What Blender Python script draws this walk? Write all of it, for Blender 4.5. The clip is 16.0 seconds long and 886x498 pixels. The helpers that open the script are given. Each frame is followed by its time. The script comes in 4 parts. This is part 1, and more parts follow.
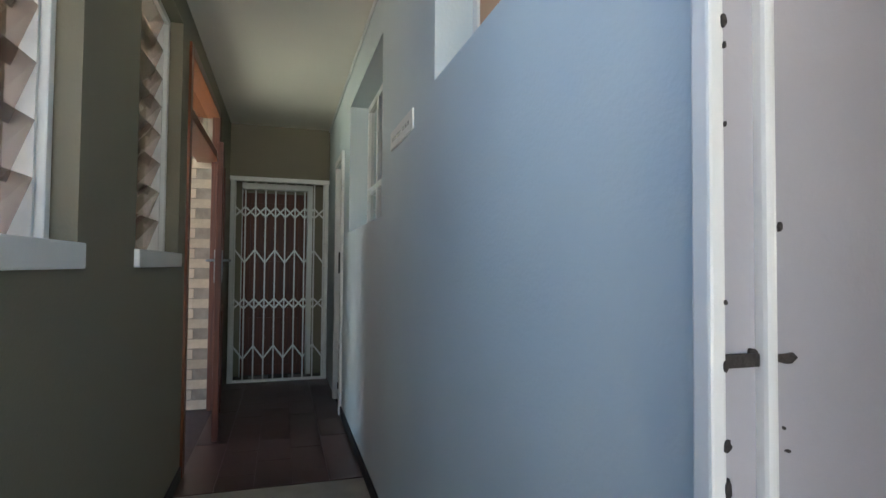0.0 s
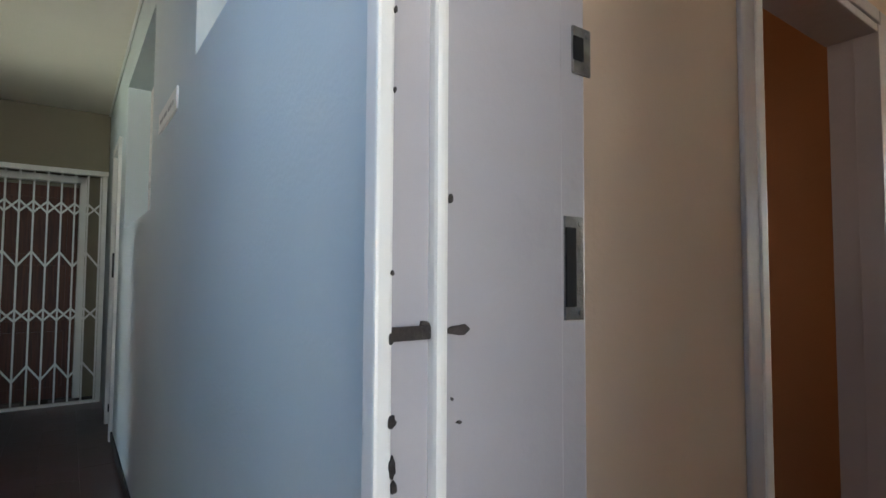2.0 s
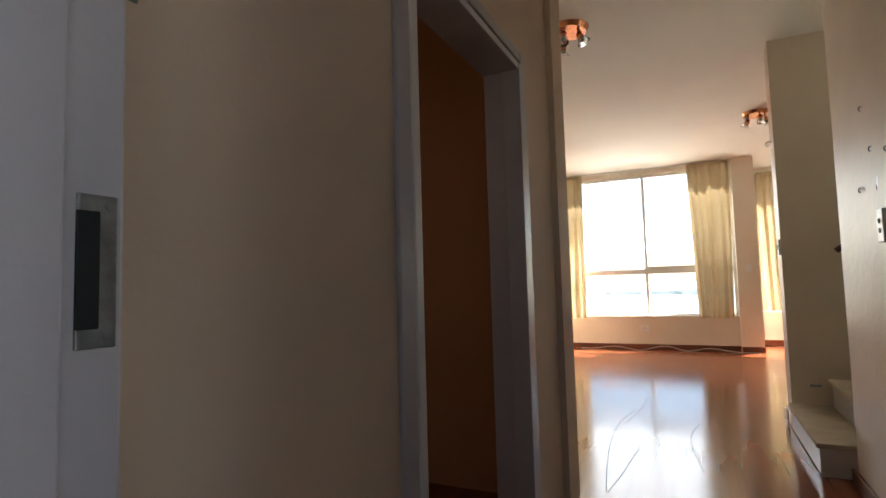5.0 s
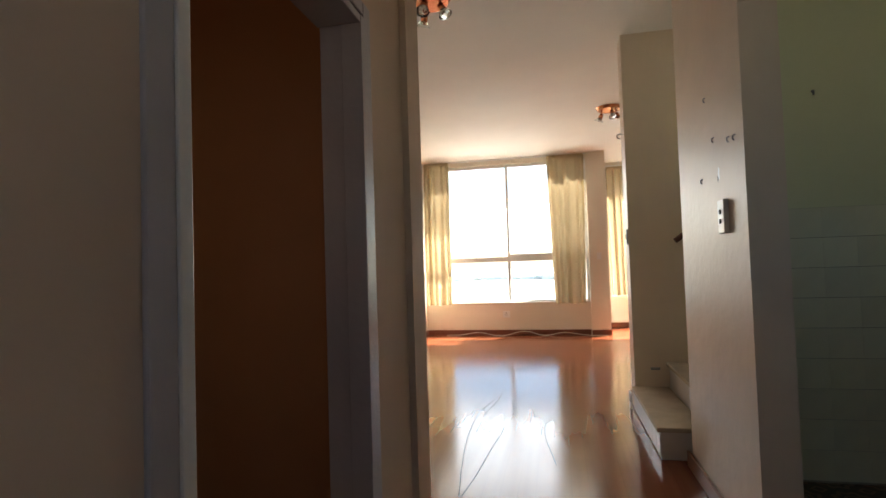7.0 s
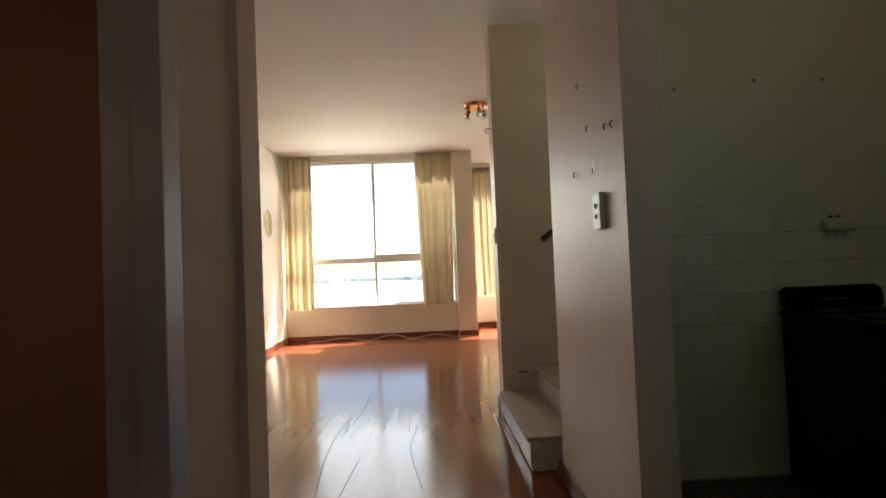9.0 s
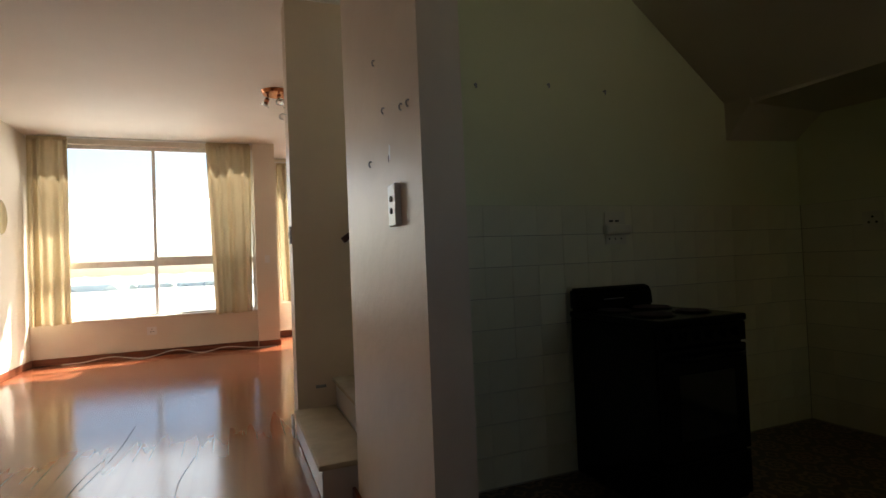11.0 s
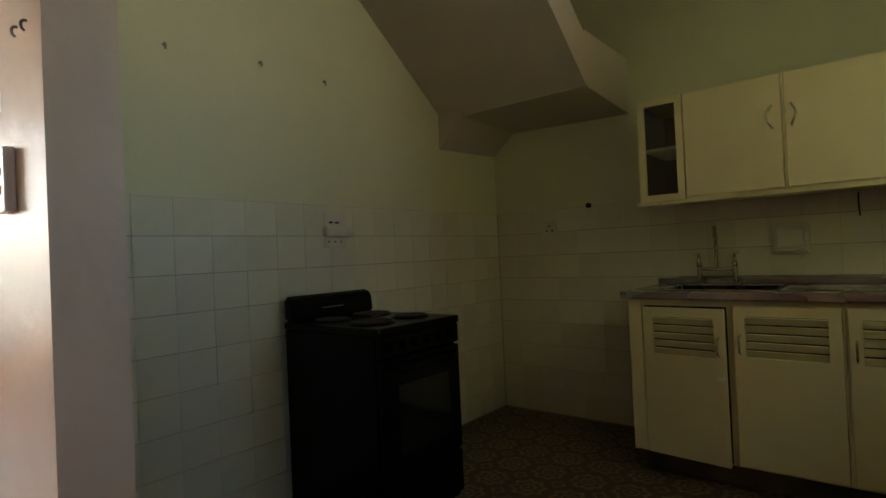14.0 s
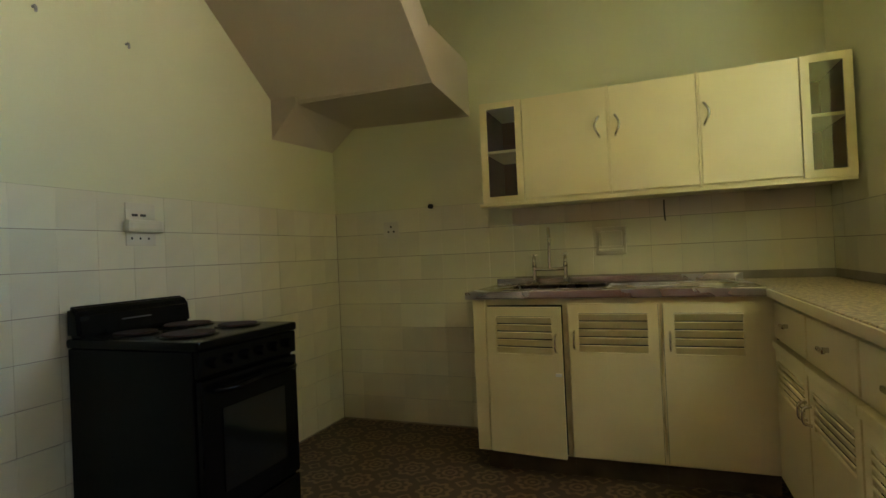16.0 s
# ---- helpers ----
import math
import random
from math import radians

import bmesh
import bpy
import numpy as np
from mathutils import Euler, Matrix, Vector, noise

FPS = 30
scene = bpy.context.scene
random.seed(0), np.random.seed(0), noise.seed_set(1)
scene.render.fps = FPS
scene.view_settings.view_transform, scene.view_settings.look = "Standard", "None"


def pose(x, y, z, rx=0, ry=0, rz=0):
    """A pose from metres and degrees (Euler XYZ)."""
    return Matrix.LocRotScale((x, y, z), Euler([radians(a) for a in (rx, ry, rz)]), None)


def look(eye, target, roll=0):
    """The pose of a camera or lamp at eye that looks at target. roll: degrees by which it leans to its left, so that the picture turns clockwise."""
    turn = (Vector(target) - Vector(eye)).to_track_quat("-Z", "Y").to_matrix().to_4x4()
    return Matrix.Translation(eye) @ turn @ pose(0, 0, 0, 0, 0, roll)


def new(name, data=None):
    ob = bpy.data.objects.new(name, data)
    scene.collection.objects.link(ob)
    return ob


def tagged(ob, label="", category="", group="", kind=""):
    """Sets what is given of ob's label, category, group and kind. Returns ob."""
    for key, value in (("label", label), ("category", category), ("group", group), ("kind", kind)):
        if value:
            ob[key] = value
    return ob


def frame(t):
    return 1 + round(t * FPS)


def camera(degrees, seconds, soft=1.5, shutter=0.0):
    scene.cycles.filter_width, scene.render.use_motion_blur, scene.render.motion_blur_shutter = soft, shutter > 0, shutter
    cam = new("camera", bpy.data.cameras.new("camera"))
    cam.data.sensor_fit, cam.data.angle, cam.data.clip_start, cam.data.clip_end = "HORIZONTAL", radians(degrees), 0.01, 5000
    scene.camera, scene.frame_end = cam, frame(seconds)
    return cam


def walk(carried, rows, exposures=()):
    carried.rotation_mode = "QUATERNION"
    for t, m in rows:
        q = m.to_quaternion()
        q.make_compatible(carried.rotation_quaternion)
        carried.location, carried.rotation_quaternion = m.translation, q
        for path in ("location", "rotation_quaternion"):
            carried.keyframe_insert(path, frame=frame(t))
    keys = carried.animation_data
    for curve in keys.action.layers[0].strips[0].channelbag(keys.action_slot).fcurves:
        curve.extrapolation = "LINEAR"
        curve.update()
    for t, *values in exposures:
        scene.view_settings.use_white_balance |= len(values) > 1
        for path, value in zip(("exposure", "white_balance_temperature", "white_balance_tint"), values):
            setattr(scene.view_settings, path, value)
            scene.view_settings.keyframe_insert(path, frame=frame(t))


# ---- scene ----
cam = camera(79.7, 16.0)
METRES, EYE, TILT, LEAN, TURN = 2.0, 1.3, 0.0, 0.0, -22.3
PATH = [
    (0, (1.227, 1.691, 1.186), (1.804, 3.605, 1.25), 0.5),
    (0.5, (1.276, 1.686, 1.187), (1.958, 3.565, 1.248), 0.1),
    (1, (1.319, 1.681, 1.171), (2.149, 3.5, 1.235), -0.4),
    (1.5, (1.362, 1.681, 1.152), (2.361, 3.413, 1.233), -0.1),
    (2, (1.404, 1.67, 1.148), (2.557, 3.302, 1.247), 0.3),
    (2.5, (1.453, 1.666, 1.149), (2.759, 3.177, 1.244), -0.4),
    (3, (1.487, 1.667, 1.137), (2.944, 3.031, 1.249), -0.0),
    (3.5, (1.514, 1.658, 1.152), (3.087, 2.892, 1.215), 0.9),
    (4, (1.549, 1.666, 1.133), (3.213, 2.771, 1.233), -0.1),
    (6.5, (1.92, 1.649, 1.149), (3.844, 2.188, 1.231), -1.5),
    (7, (2.03, 1.649, 1.157), (3.984, 2.068, 1.229), -1.8),
    (7.5, (2.207, 1.659, 1.174), (4.184, 1.953, 1.241), -2.1),
    (8, (2.288, 1.674, 1.165), (4.278, 1.861, 1.229), -2.1),
    (10.5, (2.668, 1.507, 1.15), (4.589, 0.951, 1.197), -2.5),
    (11, (2.742, 1.474, 1.145), (4.599, 0.733, 1.188), -2.4),
    (11.5, (2.801, 1.466, 1.141), (4.571, 0.535, 1.176), -2.8),
    (12, (2.84, 1.459, 1.131), (4.529, 0.388, 1.168), -2.7),
    (12.5, (2.857, 1.437, 1.129), (4.464, 0.246, 1.161), -2.7),
    (13, (2.878, 1.393, 1.128), (4.386, 0.08, 1.155), -2.8),
    (13.5, (2.899, 1.337, 1.136), (4.295, -0.096, 1.157), -2.8),
    (14, (2.963, 1.263, 1.128), (4.228, -0.287, 1.153), -2.6),
    (14.5, (3.002, 1.211, 1.124), (4.153, -0.425, 1.15), -2.5),
    (15, (3.023, 1.188, 1.115), (4.049, -0.529, 1.14), -2.5),
    (15.5, (3.054, 1.162, 1.105), (3.939, -0.631, 1.128), -2.6),
    (16, (3.109, 1.134, 1.099), (3.832, -0.731, 1.12), -2.6),
]
EXPO = [(0.0, 3.5), (2.0, 3.5), (3.0, 3.15), (4.0, 2.75), (6.5, 2.6), (8.0, 2.5), (10.5, 2.0), (12.0, 2.1), (13.0, 2.65), (14.0, 3.6), (15.0, 4.2), (16.0, 4.85)]
walk(cam, [(t, look(eye, target, roll)) for t, eye, target, roll in PATH], EXPO)

# ---- world, sun, large lights ----
world = bpy.data.worlds.new("sky")
scene.world = world
world.use_nodes = True
SUN_WAY = Vector((-0.65, 0.57, -1.0)).normalized()
wn = world.node_tree.nodes
sky = wn.new("ShaderNodeTexSky")
sky.sky_type, sky.sun_disc = "NISHITA", False
sky.sun_elevation = math.asin(-SUN_WAY.z)
sky.sun_rotation = math.atan2(-SUN_WAY.x, -SUN_WAY.y)
world.node_tree.links.new(sky.outputs[0], wn["Background"].inputs[0])
wn["Background"].inputs[1].default_value = 0.07


def lamp(name, kind, m, energy, colour, size=(1, 1)):
    d = bpy.data.lights.new(name, kind)
    d.energy, d.color = energy, colour
    if kind == "AREA":
        d.shape, d.size, d.size_y = "RECTANGLE", size[0], size[1]
    ob = new(name, d)
    ob.matrix_world = m
    return ob


sun = lamp("sun", "SUN", look((0, 0, 0), SUN_WAY), 5.0, (1.0, 0.93, 0.82))
sun.data.angle = radians(0.6)
# sky light in the wide window, the louvre window and the yard door's transom
lamp("window_sky", "AREA", look((11.20, 2.48, 2.06), (8.2, 2.4, 0.2)), 9.0, (1.0, 0.94, 0.84), (2.6, 1.45))
lamp("walkway_sky", "AREA", look((0.685, 2.36, 1.80), (1.69, 2.50, 1.35)), 0.66, (0.30, 0.56, 1.0), (1.1, 1.1))
# added fill at an unseen opening, south in the walkway's west wall
lamp("walkway_fill_south", "AREA", look((0.56, 0.75, 1.85), (1.69, 2.2, 1.3)), 0.23, (0.48, 0.64, 1.0), (1.1, 1.1))
lamp("yard_sky", "AREA", look((0.42, 5.75, 2.18), (1.5, 5.75, 2.55)), 0.24, (0.90, 1.0, 0.78), (1.2, 0.28))
# added warm fill for the inner room; its wall has no window
lamp("inner_room_fill", "AREA", look((2.5, 3.57, 1.7), (3.4, 2.4, 1.3)), 0.32, (1.0, 0.62, 0.35), (0.6, 0.8))
# kitchen light in an unseen window, assumed over the walkway
lamp("kitchen_sky", "AREA", look((2.16, -0.55, 1.85), (3.2, -1.5, 1.75)), 0.135, (1.0, 0.96, 0.24), (1.3, 0.8))


# ---- materials ----
def mat(name, colour, rough=0.6, metal=0.0, vary=0.08, scale=3.0, bump=0.1, fine=120.0, tint=None, spec=0.5, random_by=0.0, trans=0.0):
    """Paint, metal or stone: two scales of colour change, fine relief."""
    m = bpy.data.materials.new(name)
    m.use_nodes = True
    n, l = m.node_tree.nodes, m.node_tree.links
    b = n["Principled BSDF"]
    b.inputs["Roughness"].default_value, b.inputs["Metallic"].default_value = rough, metal
    b.inputs["Specular IOR Level"].default_value = spec
    b.inputs["Transmission Weight"].default_value = trans
    co = n.new("ShaderNodeTexCoord")
    big, small = n.new("ShaderNodeTexNoise"), n.new("ShaderNodeTexNoise")
    big.inputs["Scale"].default_value, small.inputs["Scale"].default_value = scale, fine
    big.inputs["Detail"].default_value, small.inputs["Detail"].default_value = 6, 3
    for t in (big, small):
        l.new(co.outputs["Object"], t.inputs["Vector"])
    mix = n.new("ShaderNodeMix")
    mix.data_type = "RGBA"
    a = [c * (1 - vary) for c in colour]
    z = [min(1, c * (1 + vary)) for c in (tint or colour)]
    mix.inputs["A"].default_value, mix.inputs["B"].default_value = (*a, 1), (*z, 1)
    ramp = n.new("ShaderNodeMapRange")
    ramp.inputs["From Min"].default_value, ramp.inputs["From Max"].default_value = 0.3, 0.7
    l.new(big.outputs["Fac"], ramp.inputs["Value"])
    l.new(ramp.outputs["Result"], mix.inputs["Factor"])
    out = mix.outputs["Result"]
    if random_by:
        info, hsv, mr = n.new("ShaderNodeObjectInfo"), n.new("ShaderNodeHueSaturation"), n.new("ShaderNodeMapRange")
        mr.inputs["To Min"].default_value, mr.inputs["To Max"].default_value = 1 - random_by, 1 + random_by
        l.new(info.outputs["Random"], mr.inputs["Value"])
        l.new(mr.outputs["Result"], hsv.inputs["Value"])
        l.new(out, hsv.inputs["Color"])
        out = hsv.outputs["Color"]
    l.new(out, b.inputs["Base Color"])
    if bump:
        bp = n.new("ShaderNodeBump")
        bp.inputs["Strength"].default_value, bp.inputs["Distance"].default_value = bump, 0.01
        l.new(small.outputs["Fac"], bp.inputs["Height"])
        l.new(bp.outputs["Normal"], b.inputs["Normal"])
    rr = n.new("ShaderNodeMapRange")
    rr.inputs["To Min"].default_value, rr.inputs["To Max"].default_value = max(0.02, rough * 0.8), min(1, rough * 1.2)
    l.new(big.outputs["Fac"], rr.inputs["Value"])
    l.new(rr.outputs["Result"], b.inputs["Roughness"])
    return m


def wood(name, dark, light, rough=0.35, along=1, scale=6.0):
    m = bpy.data.materials.new(name)
    m.use_nodes = True
    n, l = m.node_tree.nodes, m.node_tree.links
    b = n["Principled BSDF"]
    b.inputs["Roughness"].default_value = rough
    co, mp, no = n.new("ShaderNodeTexCoord"), n.new("ShaderNodeMapping"), n.new("ShaderNodeTexNoise")
    st = [scale * 4] * 3
    st[along] = scale * 0.25
    mp.inputs["Scale"].default_value = st
    no.inputs["Scale"].default_value, no.inputs["Detail"].default_value, no.inputs["Distortion"].default_value = 1.5, 8, 1.2
    l.new(co.outputs["Object"], mp.inputs["Vector"])
    l.new(mp.outputs["Vector"], no.inputs["Vector"])
    cr = n.new("ShaderNodeValToRGB")
    cr.color_ramp.elements[0].position, cr.color_ramp.elements[1].position = 0.3, 0.7
    cr.color_ramp.elements[0].color, cr.color_ramp.elements[1].color = (*dark, 1), (*light, 1)
    l.new(no.outputs["Fac"], cr.inputs["Fac"])
    l.new(cr.outputs["Color"], b.inputs["Base Color"])
    bp = n.new("ShaderNodeBump")
    bp.inputs["Strength"].default_value, bp.inputs["Distance"].default_value = 0.15, 0.004
    l.new(no.outputs["Fac"], bp.inputs["Height"])
    l.new(bp.outputs["Normal"], b.inputs["Normal"])
    return m


def plank_floor(name):
    """Worn, varnished red-brown boards: grain, board tone, scuffs in the gloss, long scratches."""
    m = wood(name, (0.17, 0.046, 0.020), (0.265, 0.083, 0.036), 0.2, 0, 1.5)
    n, l = m.node_tree.nodes, m.node_tree.links
    b = n["Principled BSDF"]
    co, br, sc, wv = n.new("ShaderNodeTexCoord"), n.new("ShaderNodeTexBrick"), n.new("ShaderNodeTexNoise"), n.new("ShaderNodeTexNoise")
    br.inputs["Scale"].default_value = 1.0
    br.inputs["Brick Width"].default_value, br.inputs["Row Height"].default_value = 0.9, 0.09
    br.inputs["Mortar Size"].default_value = 0.003
    br.inputs["Color1"].default_value, br.inputs["Color2"].default_value = (1, 1, 1, 1), (0.84, 0.82, 0.80, 1)
    br.inputs["Mortar"].default_value = (0.70, 0.68, 0.66, 1)
    l.new(co.outputs["Object"], br.inputs["Vector"])
    mx = n.new("ShaderNodeMix")
    mx.data_type, mx.blend_type = "RGBA", "MULTIPLY"
    mx.inputs["Factor"].default_value = 0.35
    src = b.inputs["Base Color"].links[0].from_socket
    l.new(src, mx.inputs["A"])
    l.new(br.outputs["Color"], mx.inputs["B"])
    l.new(mx.outputs["Result"], b.inputs["Base Color"])
    sc.inputs["Scale"].default_value, sc.inputs["Detail"].default_value, sc.inputs["Roughness"].default_value = 1.3, 5, 0.6
    l.new(co.outputs["Object"], sc.inputs["Vector"])
    mr = n.new("ShaderNodeMapRange")
    mr.inputs["From Min"].default_value, mr.inputs["From Max"].default_value = 0.15, 0.85
    mr.inputs["To Min"].default_value, mr.inputs["To Max"].default_value = 0.11, 0.21
    l.new(sc.outputs["Fac"], mr.inputs["Value"])
    l.new(mr.outputs["Result"], b.inputs["Roughness"])
    src.node.color_ramp.elements[0].position, src.node.color_ramp.elements[1].position = 0.15, 0.85
    for g in n:
        if g.type == "TEX_NOISE" and g.inputs["Distortion"].default_value > 1:
            g.inputs["Detail"].default_value, g.inputs["Distortion"].default_value = 2.0, 0.4
    l.remove(b.inputs["Normal"].links[0])
    wv.inputs["Scale"].default_value = 1.6
    l.new(co.outputs["Object"], wv.inputs["Vector"])
    b2 = n.new("ShaderNodeBump")
    b2.inputs["Strength"].default_value, b2.inputs["Distance"].default_value = 0.015, 0.02
    l.new(wv.outputs["Fac"], b2.inputs["Height"])
    return m


def vinyl(name):
    """Brown sheet vinyl with a repeat of ringed flowers and small diamonds, 0.21 m."""
    m = bpy.data.materials.new(name)
    m.use_nodes = True
    n, l = m.node_tree.nodes, m.node_tree.links
    b = n["Principled BSDF"]
    b.inputs["Roughness"].default_value = 0.4
    co, sep = n.new("ShaderNodeTexCoord"), n.new("ShaderNodeSeparateXYZ")
    l.new(co.outputs["Object"], sep.inputs[0])

    def op(kind, a, c=None):
        q = n.new("ShaderNodeMath")
        q.operation = kind
        for k, v in enumerate((a, c)):
            if v is None:
                continue
            if isinstance(v, (int, float)):
                q.inputs[k].default_value = v
            else:
                l.new(v, q.inputs[k])
        return q.outputs[0]

    def cell(v, off):
        return op("SUBTRACT", op("FRACT", op("ADD", op("MULTIPLY", v, 1 / 0.21), off)), 0.5)
    x, y = cell(sep.outputs[0], 20.0), cell(sep.outputs[1], 20.0)
    r = op("SQRT", op("ADD", op("MULTIPLY", x, x), op("MULTIPLY", y, y)))
    ang = op("ARCTAN2", y, x)
    petal = op("MULTIPLY", op("COSINE", op("MULTIPLY", ang, 8.0)), 0.045)
    ring = op("LESS_THAN", op("ABSOLUTE", op("SUBTRACT", op("ADD", r, petal), 0.34)), 0.055)
    core = op("LESS_THAN", op("ABSOLUTE", op("SUBTRACT", r, 0.16)), 0.035)
    dot = op("LESS_THAN", r, 0.06)
    x2, y2 = cell(sep.outputs[0], 20.5), cell(sep.outputs[1], 20.5)
    dia = op("LESS_THAN", op("ABSOLUTE", op("SUBTRACT", op("ADD", op("ABSOLUTE", x2), op("ABSOLUTE", y2)), 0.16)), 0.04)
    f = op("MINIMUM", op("ADD", op("ADD", ring, core), op("ADD", dot, dia)), 1.0)
    no = n.new("ShaderNodeTexNoise")
    no.inputs["Scale"].default_value, no.inputs["Detail"].default_value = 28, 6
    l.new(co.outputs["Object"], no.inputs["Vector"])
    fac = op("MULTIPLY", f, op("MULTIPLY", no.outputs["Fac"], 1.3))
    mx = n.new("ShaderNodeMix")
    mx.data_type = "RGBA"
    mx.inputs["A"].default_value, mx.inputs["B"].default_value = (0.062, 0.032, 0.018, 1), (0.27, 0.18, 0.10, 1)
    l.new(fac, mx.inputs["Factor"])
    l.new(mx.outputs["Result"], b.inputs["Base Color"])
    bp = n.new("ShaderNodeBump")
    bp.inputs["Strength"].default_value, bp.inputs["Distance"].default_value = 0.2, 0.003
    l.new(fac, bp.inputs["Height"])
    l.new(bp.outputs["Normal"], b.inputs["Normal"])
    return m


def glass(name, colour=(0.95, 0.98, 0.97), rough=0.0, ior=1.45):
    m = bpy.data.materials.new(name)
    m.use_nodes = True
    b = m.node_tree.nodes["Principled BSDF"]
    b.inputs["Base Color"].default_value = (*colour, 1)
    b.inputs["Roughness"].default_value, b.inputs["Transmission Weight"].default_value, b.inputs["IOR"].default_value = rough, 1.0, ior
    return m


def cloth(name, colour, see=0.45):
    m = mat(name, colour, 0.9, 0, 0.06, 4.0, 0.25, 500.0, spec=0.1)
    n, l = m.node_tree.nodes, m.node_tree.links
    b = n["Principled BSDF"]
    tr, ms = n.new("ShaderNodeBsdfTranslucent"), n.new("ShaderNodeMixShader")
    tr.inputs["Color"].default_value = (*[min(1, c * 1.05) for c in colour], 1)
    ms.inputs["Fac"].default_value = see
    l.new(b.outputs[0], ms.inputs[1])
    l.new(tr.outputs[0], ms.inputs[2])
    l.new(ms.outputs[0], n["Material Output"].inputs["Surface"])
    return m


M_WALK = mat("walkway_paint", (0.62, 0.69, 0.70), 0.55, 0, 0.05, 1.5, 0.12, 90)
M_OLIVE = mat("olive_paint", (0.215, 0.19, 0.13), 0.6, 0, 0.06, 1.5, 0.12, 90)
M_HALL = mat("cream_gloss_paint", (0.68, 0.55, 0.42), 0.42, 0, 0.06, 1.8, 0.10, 40)
M_HALLN = mat("cream_matt_hall_paint", (0.68, 0.53, 0.40), 0.75, 0, 0.06, 1.8, 0.08, 60, spec=0.25)
M_WING = mat("cream_gloss_wall_paint", (0.66, 0.55, 0.43), 0.42, 0, 0.07, 2.6, 0.30, 16)
# Soffit plaster with underside shade in its colour, browner than the ceiling paint.
M_SOFFIT = mat("shaded_plaster", (0.52, 0.46, 0.34), 0.8, 0, 0.08, 1.6, 0.15, 50)
M_FITTING = mat("yellowed_plastic", (0.60, 0.56, 0.42), 0.4, 0, 0.10, 8, 0.05, 60)
M_PLINTH = mat("mottled_brown_plinth", (0.10, 0.075, 0.045), 0.8, 0, 0.35, 9, 0.3, 90)
M_ROOM = mat("cream_wall_paint", (0.78, 0.71, 0.60), 0.6, 0, 0.04, 1.5, 0.10, 70)
# Inner room's orange light, put into the wall colour as peach.
M_PEACH = mat("orange_lit_wall_paint", (0.62, 0.36, 0.20), 0.6, 0, 0.06, 1.5, 0.08, 70)
M_KITCH = mat("pale_green_paint", (0.62, 0.62, 0.38), 0.5, 0, 0.05, 1.5, 0.10, 60)
M_CEIL = mat("ceiling_paint", (0.80, 0.75, 0.67), 0.75, 0, 0.04, 1.2, 0.15, 60)
M_WHITE = mat("white_gloss_paint", (0.80, 0.79, 0.76), 0.32, 0, 0.05, 5.0, 0.10, 60)
# White frame paint darkened to grey, as little light reaches the jambs.
M_JAMB = mat("old_white_paint_dimmed", (0.44, 0.42, 0.44), 0.32, 0, 0.06, 3.0, 0.14, 30)
M_CHIP = mat("bare_dark_wood", (0.045, 0.036, 0.032), 0.85, 0, 0.4, 60, 0.4, 200)
M_STEEL = mat("worn_steel", (0.30, 0.30, 0.30), 0.45, 0.8, 0.3, 40, 0.15, 200)
M_CHROME = mat("chrome", (0.58, 0.57, 0.54), 0.10, 1.0, 0.05, 10, 0, 50)
M_BLACK = mat("black_enamel", (0.004, 0.004, 0.0045), 0.24, 0, 0.3, 8, 0.05, 80, spec=0.15)
M_BLACKGLASS = mat("dark_oven_glass", (0.012, 0.013, 0.012), 0.10, 0, 0.1, 8, 0, 80)
# Near-black, mostly standing for the shade in holes, cracks and slat gaps.
M_HOLE = mat("dark_recess", (0.012, 0.012, 0.012), 0.9, 0, 0.2, 20, 0, 80)
M_PLATE = mat("rusty_hotplate", (0.020, 0.012, 0.010), 0.7, 0.3, 0.4, 40, 0.3, 150, tint=(0.045, 0.018, 0.012))
M_TILE = mat("cream_glazed_tile", (0.63, 0.60, 0.41), 0.42, 0, 0.04, 5, 0.03, 12, random_by=0.05)
M_TILE_PINK = mat("pale_pink_glazed_tile", (0.62, 0.53, 0.42), 0.42, 0, 0.04, 5, 0.03, 12, random_by=0.05)
M_GROUT = mat("dingy_grout", (0.30, 0.27, 0.20), 0.9, 0, 0.25, 6, 0.3, 200)
M_CAB = mat("cream_cabinet_paint", (0.76, 0.67, 0.38), 0.38, 0, 0.05, 3, 0.10, 40)
M_SINK = mat("stainless_steel", (0.44, 0.42, 0.39), 0.27, 1.0, 0.03, 5, 0.02, 60)
M_TOP = mat("speckled_ochre_laminate", (0.20, 0.13, 0.04), 0.4, 0, 0.5, 70, 0.05, 160, tint=(0.44, 0.34, 0.16))
M_SKIRT = wood("red_brown_skirting", (0.12, 0.03, 0.012), (0.22, 0.07, 0.03), 0.3, 0)
M_SKIRT_Y = wood("red_brown_skirting_y", (0.12, 0.03, 0.012), (0.22, 0.07, 0.03), 0.3, 1)
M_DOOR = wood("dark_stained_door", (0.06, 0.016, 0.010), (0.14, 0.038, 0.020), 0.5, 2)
M_ORANGE = wood("varnished_orange_wood", (0.13, 0.034, 0.012), (0.22, 0.06, 0.02), 0.3, 2)
M_FLOOR = plank_floor("varnished_boards")
M_VINYL = vinyl("flower_vinyl")
M_QUARRY = mat("quarry_tile", (0.075, 0.036, 0.030), 0.30, 0, 0.12, 9, 0.02, 50, random_by=0.14)
M_QGROUT = mat("floor_joint", (0.10, 0.08, 0.07), 0.9, 0, 0.2, 10, 0.3, 150)
M_MAT = mat("pale_threshold_screed", (0.30, 0.27, 0.22), 0.7, 0, 0.15, 8, 0.3, 150)
